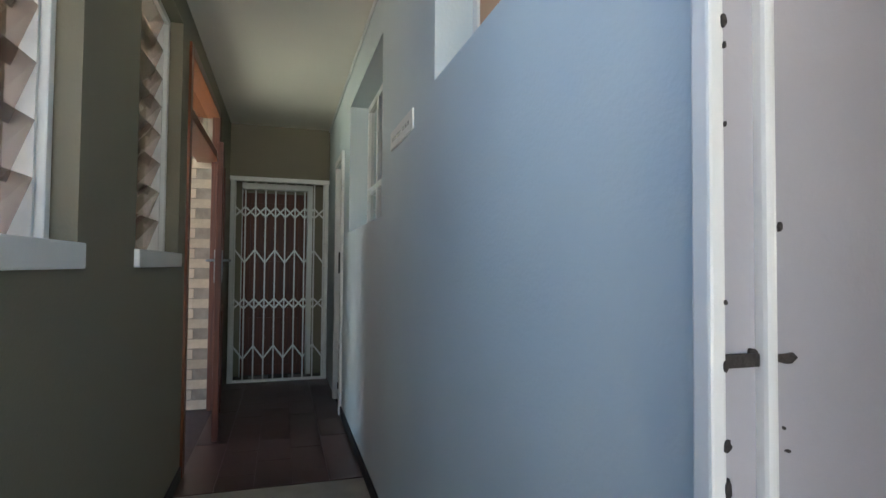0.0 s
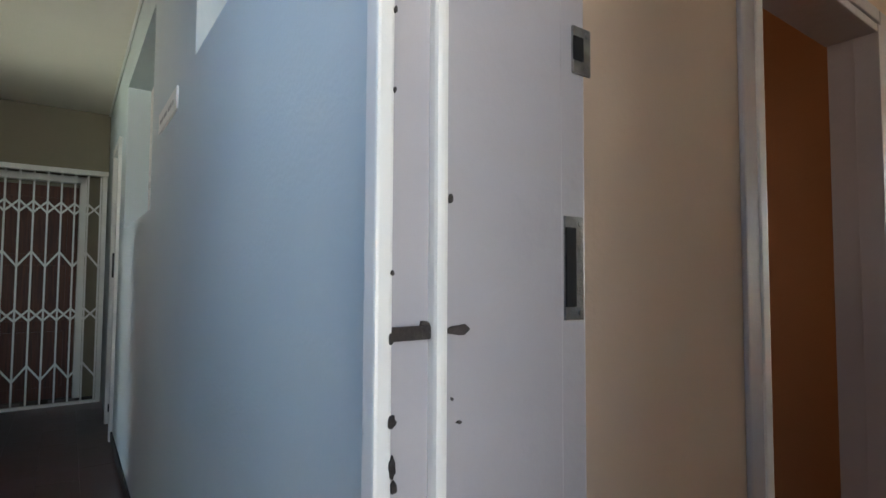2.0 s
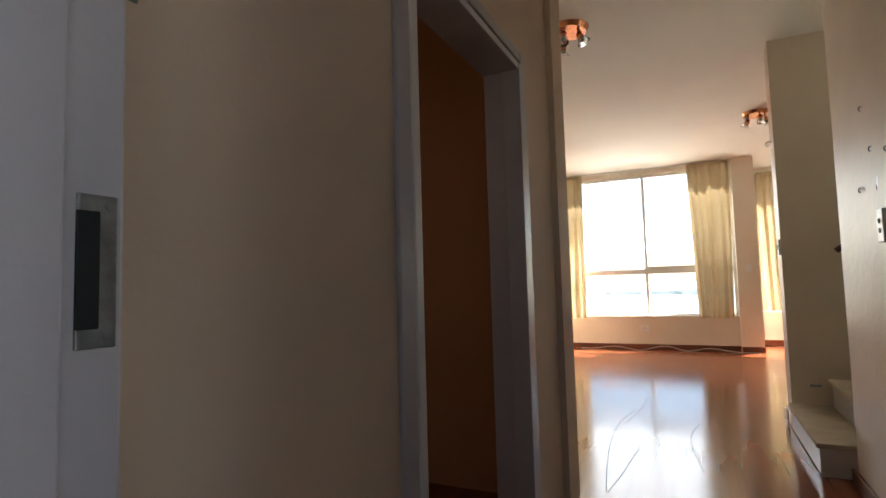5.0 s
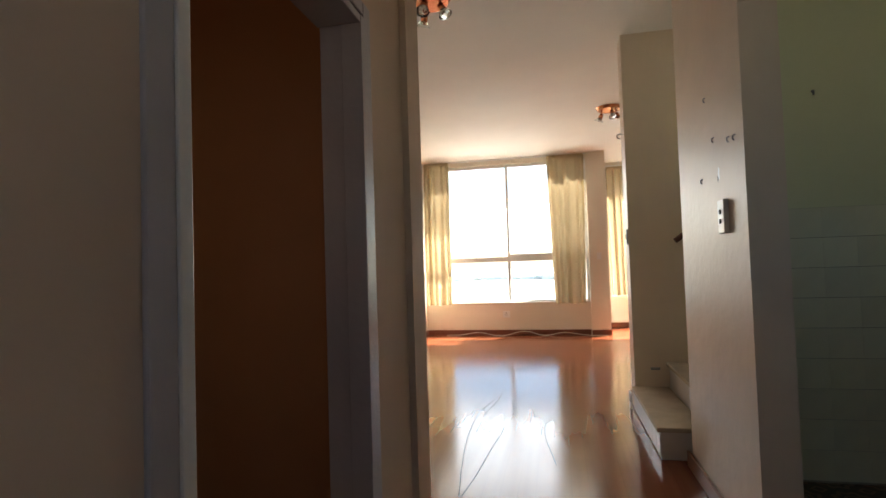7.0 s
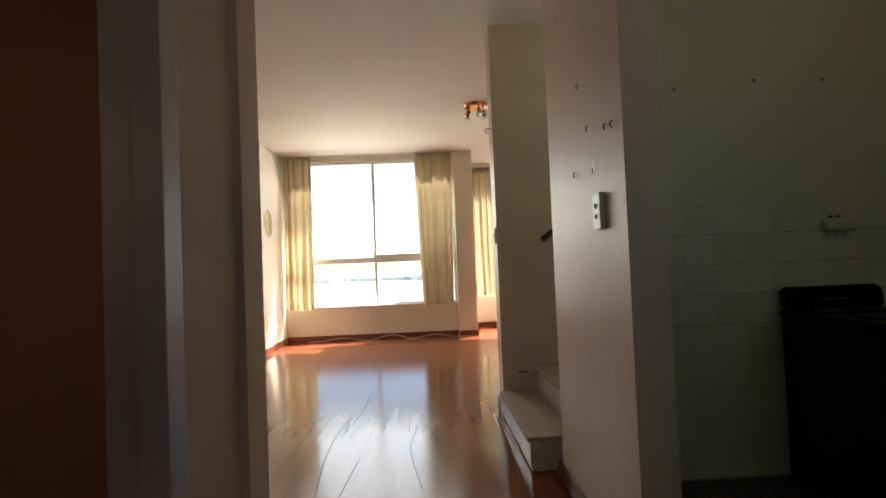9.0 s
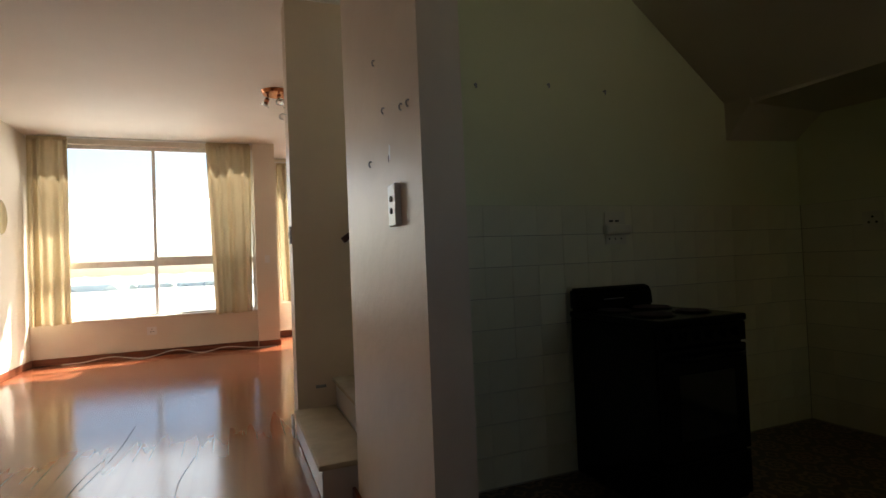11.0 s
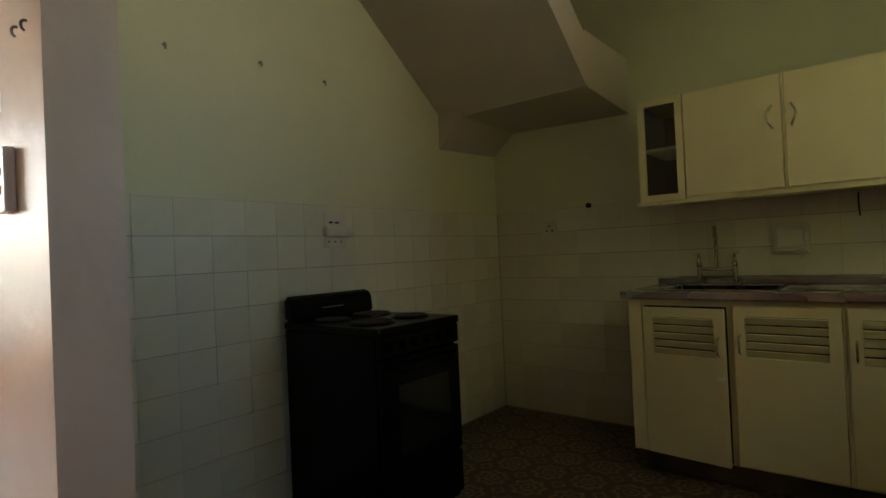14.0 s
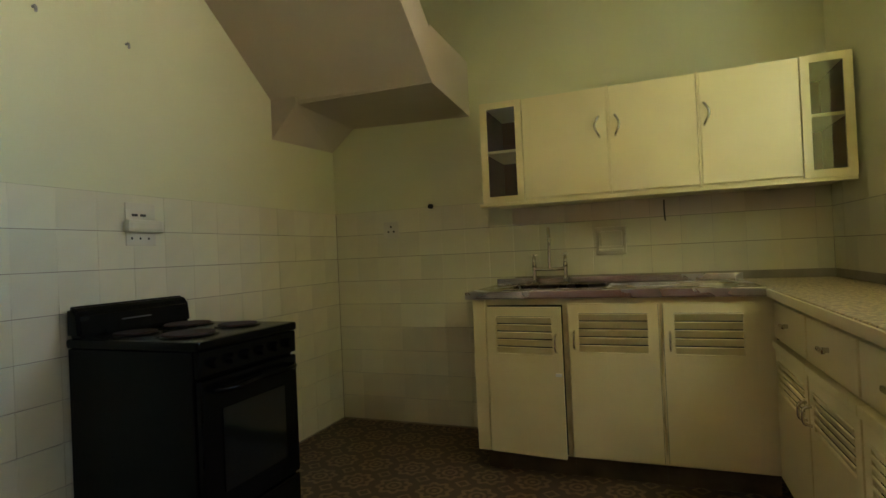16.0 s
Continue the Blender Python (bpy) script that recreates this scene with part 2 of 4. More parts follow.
M_BRICK = mat("pale_face_brick", (0.50, 0.42, 0.32), 0.85, 0, 0.15, 12, 0.5, 120, random_by=0.12)
M_MORTAR = mat("brick_mortar", (0.28, 0.25, 0.21), 0.95, 0, 0.2, 12, 0.5, 160)
M_CURTAIN = cloth("cream_curtain_cloth", (0.52, 0.42, 0.26), 0.22)
M_GLASS = glass("window_glass")
M_OBSC = glass("louvre_glass", (0.86, 0.90, 0.88), 0.06)
# Blade glass tinted dark so the yard behind it looks dimmer.
M_LOUV = glass("dimming_louvre_glass", (0.36, 0.31, 0.28), 0.0, 1.22)
M_MIRROR = mat("mirror_glass", (0.92, 0.93, 0.93), 0.02, 1.0, 0.0, 2, 0, 50)
M_ALU = mat("grey_window_metal", (0.78, 0.77, 0.74), 0.4, 0.0, 0.1, 10, 0.05, 80)
M_COPPER = mat("copper_lamp_metal", (0.55, 0.22, 0.10), 0.25, 1.0, 0.15, 20, 0.02, 80)
M_STEP = mat("beige_step_carpet", (0.48, 0.40, 0.29), 0.95, 0, 0.12, 8, 0.5, 400)
M_STAIRTILE = mat("pale_riser_tile", (0.62, 0.58, 0.54), 0.3, 0, 0.06, 6, 0.05, 60)
M_CABLE = mat("white_cable", (0.75, 0.72, 0.66), 0.5, 0, 0.05, 10, 0, 50)
M_BLACKP = mat("black_plastic", (0.02, 0.02, 0.02), 0.5, 0, 0.1, 10, 0, 50)
M_LEAF = mat("green_leaves", (0.07, 0.14, 0.03), 0.5, 0, 0.4, 8, 0.1, 60, tint=(0.14, 0.22, 0.05))
M_HILL = mat("hazy_wood", (0.60, 0.66, 0.64), 1.0, 0, 0.25, 0.05, 0, 1)
M_GROUND = mat("ground", (0.50, 0.50, 0.46), 0.95, 0, 0.2, 0.3, 0.2, 20)
M_CONC = mat("concrete", (0.40, 0.38, 0.35), 0.9, 0, 0.12, 2, 0.3, 80)
M_BLIND = mat("dark_brown_blind", (0.14, 0.075, 0.06), 0.8, 0, 0.2, 6, 0.1, 60)
M_PINK = mat("faded_pink_paint", (0.18, 0.115, 0.115), 0.7, 0, 0.2, 3, 0.1, 60)


# ---- building helpers ----
def bm_box(bm, x0, y0, z0, x1, y1, z1, bev=0.0):
    r = bmesh.ops.create_cube(bm, size=1.0, matrix=Matrix.LocRotScale(((x0 + x1) / 2, (y0 + y1) / 2, (z0 + z1) / 2), None, (abs(x1 - x0), abs(y1 - y0), abs(z1 - z0))))
    if bev:
        es = list({e for v in r["verts"] for e in v.link_edges})
        bmesh.ops.bevel(bm, geom=es, offset=bev, segments=2, affect="EDGES", profile=0.6)
    return bm


def bm_cyl(bm, a, b, r, r2=None, seg=16):
    a, b = Vector(a), Vector(b)
    d = b - a
    m = Matrix.Translation((a + b) / 2) @ d.to_track_quat("Z", "Y").to_matrix().to_4x4()
    bmesh.ops.create_cone(bm, cap_ends=True, segments=seg, radius1=r, radius2=r if r2 is None else r2, depth=d.length, matrix=m)
    return bm


def mesh_of(name, bm, material, smooth=False):
    me = bpy.data.meshes.new(name)
    bmesh.ops.recalc_face_normals(bm, faces=bm.faces)
    bm.to_mesh(me)
    bm.free()
    if smooth:
        for p in me.polygons:
            p.use_smooth = True
    me.materials.append(material)
    return me


def part(name, bm, material, parent=None, label="", smooth=False):
    ob = new(name, mesh_of(name, bm, material, smooth))
    if parent is not None:
        ob.parent = parent
    return tagged(ob, label)


def box(name, material, x0, y0, z0, x1, y1, z1, parent=None, bev=0.0, label=""):
    return part(name, bm_box(bmesh.new(), x0, y0, z0, x1, y1, z1, bev), material, parent, label)


def wall(name, material, blocks, label):
    """A wall of joined blocks (x0 y0 z0 x1 y1 z1), so that its openings go through."""
    bm = bmesh.new()
    for b in blocks:
        bm_box(bm, *b)
    return tagged(part(name, bm, material), label, "wall", kind="structure")


def tube(name, pts, r, material, parent=None, label=""):
    """A round bar, wire or handle along points."""
    cu = bpy.data.curves.new(name, "CURVE")
    cu.dimensions, cu.bevel_depth, cu.bevel_resolution, cu.resolution_u, cu.use_fill_caps = "3D", r, 3, 6, True
    sp = cu.splines.new("BEZIER")
    sp.bezier_points.add(len(pts) - 1)
    for p, c in zip(sp.bezier_points, pts):
        p.co, p.handle_left_type, p.handle_right_type = c, "AUTO", "AUTO"
    tmp = bpy.data.objects.new(name, cu)
    me = bpy.data.meshes.new_from_object(tmp)
    me.materials.clear()
    me.materials.append(material)
    for p in me.polygons:
        p.use_smooth = True
    bpy.data.objects.remove(tmp)
    bpy.data.curves.remove(cu)
    me.name = name
    ob = new(name, me)
    if parent is not None:
        ob.parent = parent
    return tagged(ob, label)


def thing(name, label, category, m=None, group=""):
    e = new(name)
    e.empty_display_size = 0.1
    if m is not None:
        e.matrix_world = m
    return tagged(e, label, category, group)


# ---- large structure ----
CEIL, WCEIL = 2.98, 2.62
WX0, WX1 = 0.70, 1.69            # walkway between its two long walls
HY = 2.33                        # hall's north wall
KX0, KX1, KY0 = 2.24, 5.13, -2.04  # kitchen
SY0, SY1, SX0 = 0.82, 0.955, 4.18  # wing wall beside the stair
LX1, LY1 = 11.05, 3.90           # living room's window wall and long wall

# walkway
tagged(box("walkway_slab", M_QGROUT, WX0 - 0.3, -0.3, -0.2, WX1 + 0.28, 7.9, -0.012), "dark jointing bed under the walkway tiles", "floor", kind="structure")
wall("wall_walkway_east", M_WALK, [
    (WX1, 2.17, 0, 1.97, 6.0, 1.43), (WX1, 2.17, 1.43, 1.97, 4.30, 1.79), (WX1, 5.63, 1.43, 1.97, 6.0, WCEIL),
    (WX1, 4.30, 2.36, 1.97, 5.63, WCEIL), (WX1, 3.34, 1.79, 1.97, 4.30, WCEIL), (WX1, 2.17, 1.79, 1.97, 2.40, WCEIL),
    (WX1, 2.40, 2.45, 1.97, 3.34, WCEIL), (WX1, 6.0, 2.05, 1.97, 6.55, WCEIL), (WX1, 6.55, 0, 1.97, 7.9, WCEIL),
    (WX1, 1.20, 2.10, 1.97, 2.17, CEIL), (WX1, -0.3, 0, 1.97, 1.20, CEIL),
    (WX1, 2.17, WCEIL, 1.97, 7.9, CEIL), (1.80, 6.02, 0, 1.97, 6.53, 2.05)], "pale blue-white painted walkway wall with window recesses")
wall("wall_walkway_west", M_OLIVE, [
    (WX0 - 0.22, -0.3, 0, WX0, 4.95, 1.20), (WX0 - 0.22, -0.3, 2.46, WX0, 7.9, WCEIL), (WX0 - 0.22, 3.33, 1.20, WX0, 3.91, 2.46),
    (WX0 - 0.22, 4.75, 1.20, WX0, 4.95, 2.46), (WX0 - 0.22, 6.50, 0, WX0, 7.9, 2.46), (WX0 - 0.22, 1.45, 1.20, WX0, 1.9, 2.46), (WX0 - 0.22, -0.3, 1.20, WX0, 0.05, 2.46)],
    "olive-grey painted walkway wall with louvre windows")
wall("wall_walkway_end", M_OLIVE, [(WX0, 7.44, 2.06, WX1, 7.9, WCEIL), (WX0, 7.70, 0, 0.80, 7.9, 2.06), (1.53, 7.70, 0, WX1, 7.9, 2.06), (0.80, 7.78, 0, 1.53, 7.9, 2.06)],
    "olive painted end wall over the security gate")
tagged(box("ceiling_walkway", M_CEIL, WX0 - 0.22, -0.3, WCEIL, WX1, 7.9, WCEIL + 0.15), "off-white walkway ceiling", "ceiling", kind="structure")

# hall, inner room
wall("wall_hall_north", M_HALLN, [
    (1.97, HY, 0, 2.88, HY + 0.14, CEIL), (3.84, HY, 0, 4.60, HY + 0.14, CEIL), (4.38, HY - 0.032, 0, 4.60, HY, CEIL), (2.88, HY, 2.085, 3.84, HY + 0.14, CEIL)], "cream gloss hall wall with a doorway")
wall("wall_living_west", M_ROOM, [(4.48, HY + 0.14, 0, 4.60, LY1, CEIL)], "cream wall of the living room")
wall("wall_inner_room", M_PEACH, [(1.97, 3.60, 0, 4.48, 3.74, CEIL), (1.83, HY + 0.14, 0, 1.97, 3.74, CEIL), (1.97, 2.475, 0, 2.85, 2.485, CEIL), (4.465, 2.475, 0, 4.4795, 3.599, CEIL)], "wall of the inner room, its orange light put into a peach colour")
wall("wall_hall_south", M_HALL, [(1.97, 0.82, 0, 2.24, 1.20, CEIL), (1.97, 0.82, 2.12, SX0, SY1, CEIL)], "cream wall and beam over the kitchen opening")
wall("wall_wing", M_WING, [(SX0, SY0, 0, 5.23, SY1, CEIL)], "cream gloss wing wall between kitchen opening and stair")
# kitchen
wall("wall_kitchen_east", M_KITCH, [(KX1, KY0 - 0.2, 0, 5.23, SY0, 4.2)], "pale green kitchen wall behind the stove")
wall("wall_kitchen_south", M_KITCH, [(1.9, KY0 - 0.2, 0, KX1, KY0, 4.2)], "pale green kitchen wall over the sink")
wall("wall_kitchen_west", M_KITCH, [(1.97, KY0, 0, KX0, 0.82, 1.40), (1.97, KY0, 1.40, KX0, -1.25, 4.2), (1.97, 0.15, 1.40, KX0, 0.82, 4.2), (1.97, -1.25, 2.30, KX0, 0.15, 4.2)],
    "pale green kitchen wall with an assumed, unseen window over the counter")
tagged(box("ceiling_kitchen", M_CEIL, 1.97, KY0, CEIL, 4.0, 0.82, CEIL + 0.12), "cream kitchen ceiling", "ceiling", kind="structure")
tagged(box("ceiling_stair", M_CEIL, 4.0, KY0 - 0.2, 4.2, 6.65, SY1, 4.32), "cream ceiling over the stair", "ceiling", kind="structure")
wall("wall_stair_upper", M_KITCH, [(3.9, KY0, CEIL, 4.0, 0.82, 4.32), (4.0, 0.82, CEIL, 5.23, SY1, 4.32)], "pale upper wall of the stairwell")
tagged(box("floor_kitchen", M_VINYL, 1.97, KY0 - 0.2, -0.15, KX1, 0.89, 0.0), "brown vinyl floor with a repeat of ringed flowers", "floor", kind="structure")
# living room
tagged(box("floor_living", M_FLOOR, 1.70, 0.89, -0.15, 12.3, LY1 + 0.2, 0.0), "glossy worn red-brown boards with scratches", "floor", kind="structure")
tagged(box("floor_alcove", M_FLOOR, KX1, -2.24, -0.15, 12.3, 0.89, 0.0), "glossy worn red-brown boards", "floor", kind="structure")
tagged(box("floor_inner", M_FLOOR, 1.70, LY1 + 0.2, -0.15, 4.3, LY1 + 0.3, 0.0), "glossy boards", "floor", kind="structure")
tagged(box("ceiling_living", M_CEIL, 1.69, SY1, CEIL, 11.3, LY1 + 0.2, CEIL + 0.15), "warm white plastered ceiling", "ceiling", kind="structure")
tagged(box("ceiling_alcove", M_CEIL, 6.65, -2.24, CEIL, 12.3, SY1, CEIL + 0.15), "warm white plastered ceiling of the alcove", "ceiling", kind="structure")
wall("wall_living_north", M_ROOM, [(4.28, LY1, 0, 11.3, LY1 + 0.2, CEIL)], "cream living room wall with round mirrors")
wall("wall_window", M_ROOM, [(LX1, 1.14, 0, 11.27, LY1, 0.53), (LX1, 1.14, 2.90, 11.27, LY1, CEIL), (LX1, 3.83, 0.53, 11.27, LY1, 2.90)], "cream wall under the wide window")
wall("wall_window_pier", M_ROOM, [(10.95, 0.84, 0, 11.27, 1.14, CEIL)], "cream pier beside the wide window")
wall("wall_alcove", M_ROOM, [(12.05, -2.24, 0, 12.25, 1.14, 0.55), (12.05, -2.24, 2.85, 12.25, 1.14, CEIL), (12.05, 0.72, 0.55, 12.25, 1.14, 2.85), (12.05, -2.24, 0.55, 12.25, -1.2, 2.85),
    (11.27, 0.94, 0, 12.05, 1.14, CEIL), (6.65, -2.44, 0, 12.25, -2.24, CEIL)], "cream alcove wall under the side window")
wall("wall_stair_east", M_HALL, [(6.44, -2.24, 0, 6.65, 1.09, CEIL), (6.44, -2.24, CEIL, 6.65, SY1, 4.32)], "cream wall beside the stair")
# unseen facade and slabs, added to limit the sun patch on the floor
tagged(box("added_facade", M_CONC, 11.28, -14.0, 3.3, 11.5, 10.0, 14.0), "unseen concrete storeys added to carry the sunshades", "facade", kind="structure")
tagged(box("added_sunshade", M_CONC, 11.501, 1.2, 3.32, 12.02, 10.0, 3.45), "unseen concrete sunshade added to cut the sun in the wide window", "slab", kind="structure")
tagged(box("added_sunshade_2", M_CONC, 11.501, -14.0, 3.32, 12.62, 1.199, 3.45), "unseen concrete sunshade added to cut the sun in the side window", "slab", kind="structure")
tagged(box("ceiling_stair_foot", M_CEIL, 5.231, 0.10, CEIL, 6.439, SY1 - 0.001, CEIL + 0.12), "cream ceiling over the first steps", "ceiling", kind="structure")
tagged(box("ground", M_GROUND, -800, -1500, -9.2, 2500, 1500, -9.0), "pale dry ground far below", "ground", kind="structure")


# ---- walkway things ----
def louvre_window(y0, y1, z0, z1):
    w = thing("louvre_window", "white-framed window of tilted glass louvre blades", "window", group="walkway louvre windows")
    x = WX0 - 0.11
    box("frame_post", M_WHITE, x - 0.05, y0, z0 + 0.04, x + 0.05, y0 + 0.035, z1 - 0.035, w, 0.004)
    box("frame_post", M_WHITE, x - 0.05, y1 - 0.035, z0 + 0.04, x + 0.05, y1, z1 - 0.035, w, 0.004)
    box("frame_head", M_WHITE, x - 0.05, y0, z1 - 0.035, x + 0.05, y1, z1, w, 0.004)
    box("window_sill", M_WHITE, x - 0.05, y0 - 0.02, z0 - 0.03, WX0 + 0.02, y1 + 0.02, z0 + 0.04, w, 0.006, "thick white painted sill")
    n = 8
    for yy in (y0 + 0.045, y1 - 0.057):
        box("blade_channel", M_ALU, x - 0.03, yy, z0 + 0.04, x + 0.03, yy + 0.012, z1 - 0.035, w, 0, "grey metal channel with blade clips")
    me = mesh_of("glass_blade", bm_box(bmesh.new(), -0.003, y0 + 0.06, -0.085, 0.003, y1 - 0.06, 0.085), M_LOUV)
    for i in range(n):
        b = new("glass_blade", me)
        b.parent, b.matrix_local = w, pose(x, 0, z0 + 0.12 + i * (z1 - z0 - 0.16) / (n - 1) * 0.93, 0, 20, 0)
    return w


louvre_window(1.92, 3.32, 1.20, 2.46)
louvre_window(3.92, 4.74, 1.20, 2.46)

# side door to the yard, ajar
df = tagged(thing("door_1", "varnished orange wooden door frame with a transom light", "door frame"), kind="structure")
box("frame_post", M_ORANGE, WX0 - 0.16, 4.951, 0, WX0 + 0.015, 5.02, 2.45, df, 0.005)
box("frame_post", M_DOOR, WX0 - 0.045, 6.38, 0, WX0 + 0.015, 6.50, 2.45, df, 0.005)
box("brick_reveal", M_MORTAR, -0.40, 6.436, 0, WX0 - 0.046, 6.499, 2.45, df, 0, "pale face-brick reveal")
box("frame_head", M_ORANGE, WX0 - 0.16, 5.02, 2.39, WX0 + 0.015, 6.43, 2.455, df, 0.005)
box("frame_transom", M_ORANGE, WX0 - 0.16, 5.02, 2.02, WX0 + 0.015, 6.43, 2.08, df, 0.005)
box("pane", M_GLASS, WX0 - 0.09, 5.02, 2.08, WX0 - 0.085, 6.43, 2.39, df).visible_shadow = False
leaf = thing("door_leaf", "dark stained wooden door standing ajar", "door", pose(0.735, 6.42, 0.01, 0, 0, 5))
bm = bm_box(bmesh.new(), -0.02, -0.90, 0, 0.02, 0, 2.0, 0.004)
part("leaf", bm, M_DOOR, leaf)
for z0, z1 in ((0.15, 0.85), (1.15, 1.85)):
    box("raised_panel", M_DOOR, 0.0205, -0.76, z0, 0.032, -0.14, z1, leaf, 0.008)
box("lock_plate", M_STEEL, 0.0205, -0.87, 1.05, 0.027, -0.82, 1.27, leaf, 0.002, "worn steel lock plate")
box("lock_plate", M_STEEL, -0.027, -0.87, 1.05, -0.0205, -0.82, 1.27, leaf, 0.002, "worn steel lock plate")
for s in (1, -1):
    tube("lever_handle", [(0.02 * s, -0.845, 1.20), (0.065 * s, -0.845, 1.20), (0.07 * s, -0.80, 1.20), (0.07 * s, -0.73, 1.20)], 0.009, M_STEEL, leaf, "steel lever handle")

# retractable security gate and the door behind it
gate = thing("security_gate", "white folding trellis security gate, closed across the passage", "gate")
GY = 7.40
for x0, x1 in ((WX0 + 0.012, WX0 + 0.05), (WX1 - 0.05, WX1 - 0.012)):
    box("gate_post", M_WHITE, x0, GY - 0.02, 0.0, x1, GY + 0.03, 2.03, gate, 0.003)
box("top_track", M_WHITE, WX0 + 0.005, GY - 0.025, 2.03, WX1 - 0.005, GY + 0.039, 2.075, gate, 0.003)
box("bottom_track", M_WHITE, WX0 + 0.05, GY - 0.02, 0.0, WX1 - 0.05, GY + 0.02, 0.025, gate, 0.003)
NB = 9
gx = [WX0 + 0.06 + i * (WX1 - WX0 - 0.12) / NB for i in range(NB + 1)]
bar = mesh_of("gate_bar", bm_box(bmesh.new(), -0.007, -0.006, 0.03, 0.007, 0.006, 2.03), M_WHITE)
for x in gx:
    b = new("gate_bar", bar)
    b.parent, b.location = gate, (x, GY, 0)


def strap(x0, z0, x1, z1, off):
    a, c = Vector((x0, GY + off, z0)), Vector((x1, GY + off, z1))
    d = c - a
    bm = bmesh.new()
    bmesh.ops.create_cube(bm, size=1.0, matrix=Matrix.Translation((a + c) / 2) @ Matrix.Rotation(math.atan2(d.z, d.x), 4, "Y").inverted() @ Matrix.Diagonal((d.length, 0.003, 0.016, 1)))
    part("trellis_strap", bm, M_WHITE, gate)


for i in range(NB):
    for zc in (1.72, 0.79):
        strap(gx[i], zc - 0.05, gx[i + 1], zc + 0.05, -0.009)
        strap(gx[i], zc + 0.05, gx[i + 1], zc - 0.05, -0.012)
    for zc in (1.27, 0.30):
        s = 0.065 if i % 2 else -0.065
        strap(gx[i], zc - s, gx[i + 1], zc + s, -0.009)
ed = thing("flat_door", "dark red-brown panelled wooden door behind the gate", "door")
box("leaf", M_DOOR, 0.81, 7.70, 0.01, 1.47, 7.745, 1.95, ed, 0.003)
for z0, z1 in ((0.12, 0.62), (0.72, 1.22), (1.32, 1.84)):
    box("raised_panel", M_DOOR, 0.89, 7.688, z0, 1.39, 7.6995, z1, ed, 0.01)
box("frame_post", M_WHITE, 1.475, 7.67, 0, 1.53, 7.76, 1.99, ed, 0.004, "white painted frame")
box("frame_post", M_WHITE, 0.802, 7.69, 0, 0.808, 7.76, 1.99, ed, 0, "white painted frame")
box("frame_head", M_WHITE, 0.802, 7.67, 1.99, 1.53, 7.76, 2.055, ed, 0.004, "white painted frame")

# neighbour's door frame in the long wall
nd = tagged(thing("door_2", "white painted door frame with a dark lock", "door frame"), kind="structure")
for y in (5.985, 6.505):
    box("frame_post", M_WHITE, WX1 - 0.022, y, 0, WX1 + 0.10, y + 0.06, 2.05, nd, 0.004)
box("frame_head", M_WHITE, WX1 - 0.022, 5.985, 2.0505, WX1 - 0.001, 6.565, 2.11, nd, 0.004)
box("leaf", M_WHITE, WX1 + 0.07, 6.046, 0.01, WX1 + 0.108, 6.504, 2.04, nd, 0.003)
box("lock_plate", M_BLACKP, WX1 - 0.034, 6.0, 1.12, WX1 - 0.0225, 6.035, 1.29, nd, 0.003, "black lock plate")
box("lock_plate", M_BLACKP, WX1 - 0.03, 6.0, 0.20, WX1 - 0.0225, 6.035, 0.25, nd, 0.002, "small dark bolt")


def recess_window(y0, y1, z0, z1, bars):
    w = tagged(thing("window_1", "white steel window set back in the wall", "window"), kind="structure")
    x = WX1 + 0.13
    for a, b in ((y0 + 0.001, y0 + 0.045), (y1 - 0.045, y1 - 0.001)):
        box("window_frame", M_WHITE, x, a, z0, x + 0.05, b, z1, w, 0.003)
    for a, b in ((z0 + 0.001, z0 + 0.045), (z1 - 0.045, z1 - 0.001)):
        box("window_frame", M_WHITE, x, y0 + 0.045, a, x + 0.05, y1 - 0.045, b, w, 0.003)
    for q in bars:
        box("mullion", M_WHITE, x - 0.005, q - 0.025, z0 + 0.045, x + 0.045, q + 0.025, z1 - 0.045, w, 0.003)
    box("transom", M_WHITE, x - 0.004, y0 + 0.045, z0 + 0.27, x + 0.044, y1 - 0.045, z0 + 0.31, w, 0.003)
    box("pane", M_GLASS, x + 0.02, y0 + 0.045, z0 + 0.045, x + 0.024, y1 - 0.045, z1 - 0.045, w)
    box("blind", M_BLIND, x + 0.10, y0 + 0.002, z0 + 0.002, x + 0.12, y1 - 0.002, z1 - 0.002, w, 0, "drawn dark brown blind behind the glass")


recess_window(4.30, 5.63, 1.43, 2.36, (4.74, 5.19))
recess_window(2.40, 3.34, 1.79, 2.45, (2.87,))

sg = thing("door_sign", "small white wall sign with a line of dark lettering", "sign")
box("plate", M_WHITE, WX1 - 0.008, 3.615, 1.70, WX1 - 0.0005, 4.035, 1.78, sg, 0.002)
for i, wd in enumerate((0.035, 0.03, 0.04, 0.02, 0.035, 0.03, 0.02)):
    y = 3.99 - i * 0.05
    box("lettering", M_STEEL, WX1 - 0.0092, y - wd, 1.73, WX1 - 0.0081, y, 1.746, sg)
tube("wall_conduit", [(WX1 - 0.012, 2.2, WCEIL - 0.02), (WX1 - 0.012, 4.5, WCEIL - 0.02), (WX1 - 0.012, 7.4, WCEIL - 0.02)], 0.009, M_WHITE)
tagged(bpy.data.objects["wall_conduit"], "thin white cable run along the ceiling edge", "cable")
bm = bmesh.new()
bmesh.ops.create_uvsphere(bm, u_segments=24, v_segments=12, radius=0.12, matrix=Matrix.Translation((1.17, 4.25, WCEIL - 0.025)) @ Matrix.Diagonal((1, 1, 0.6, 1)))
dl = thing("ceiling_light", "round opal glass ceiling light, off", "lamp")
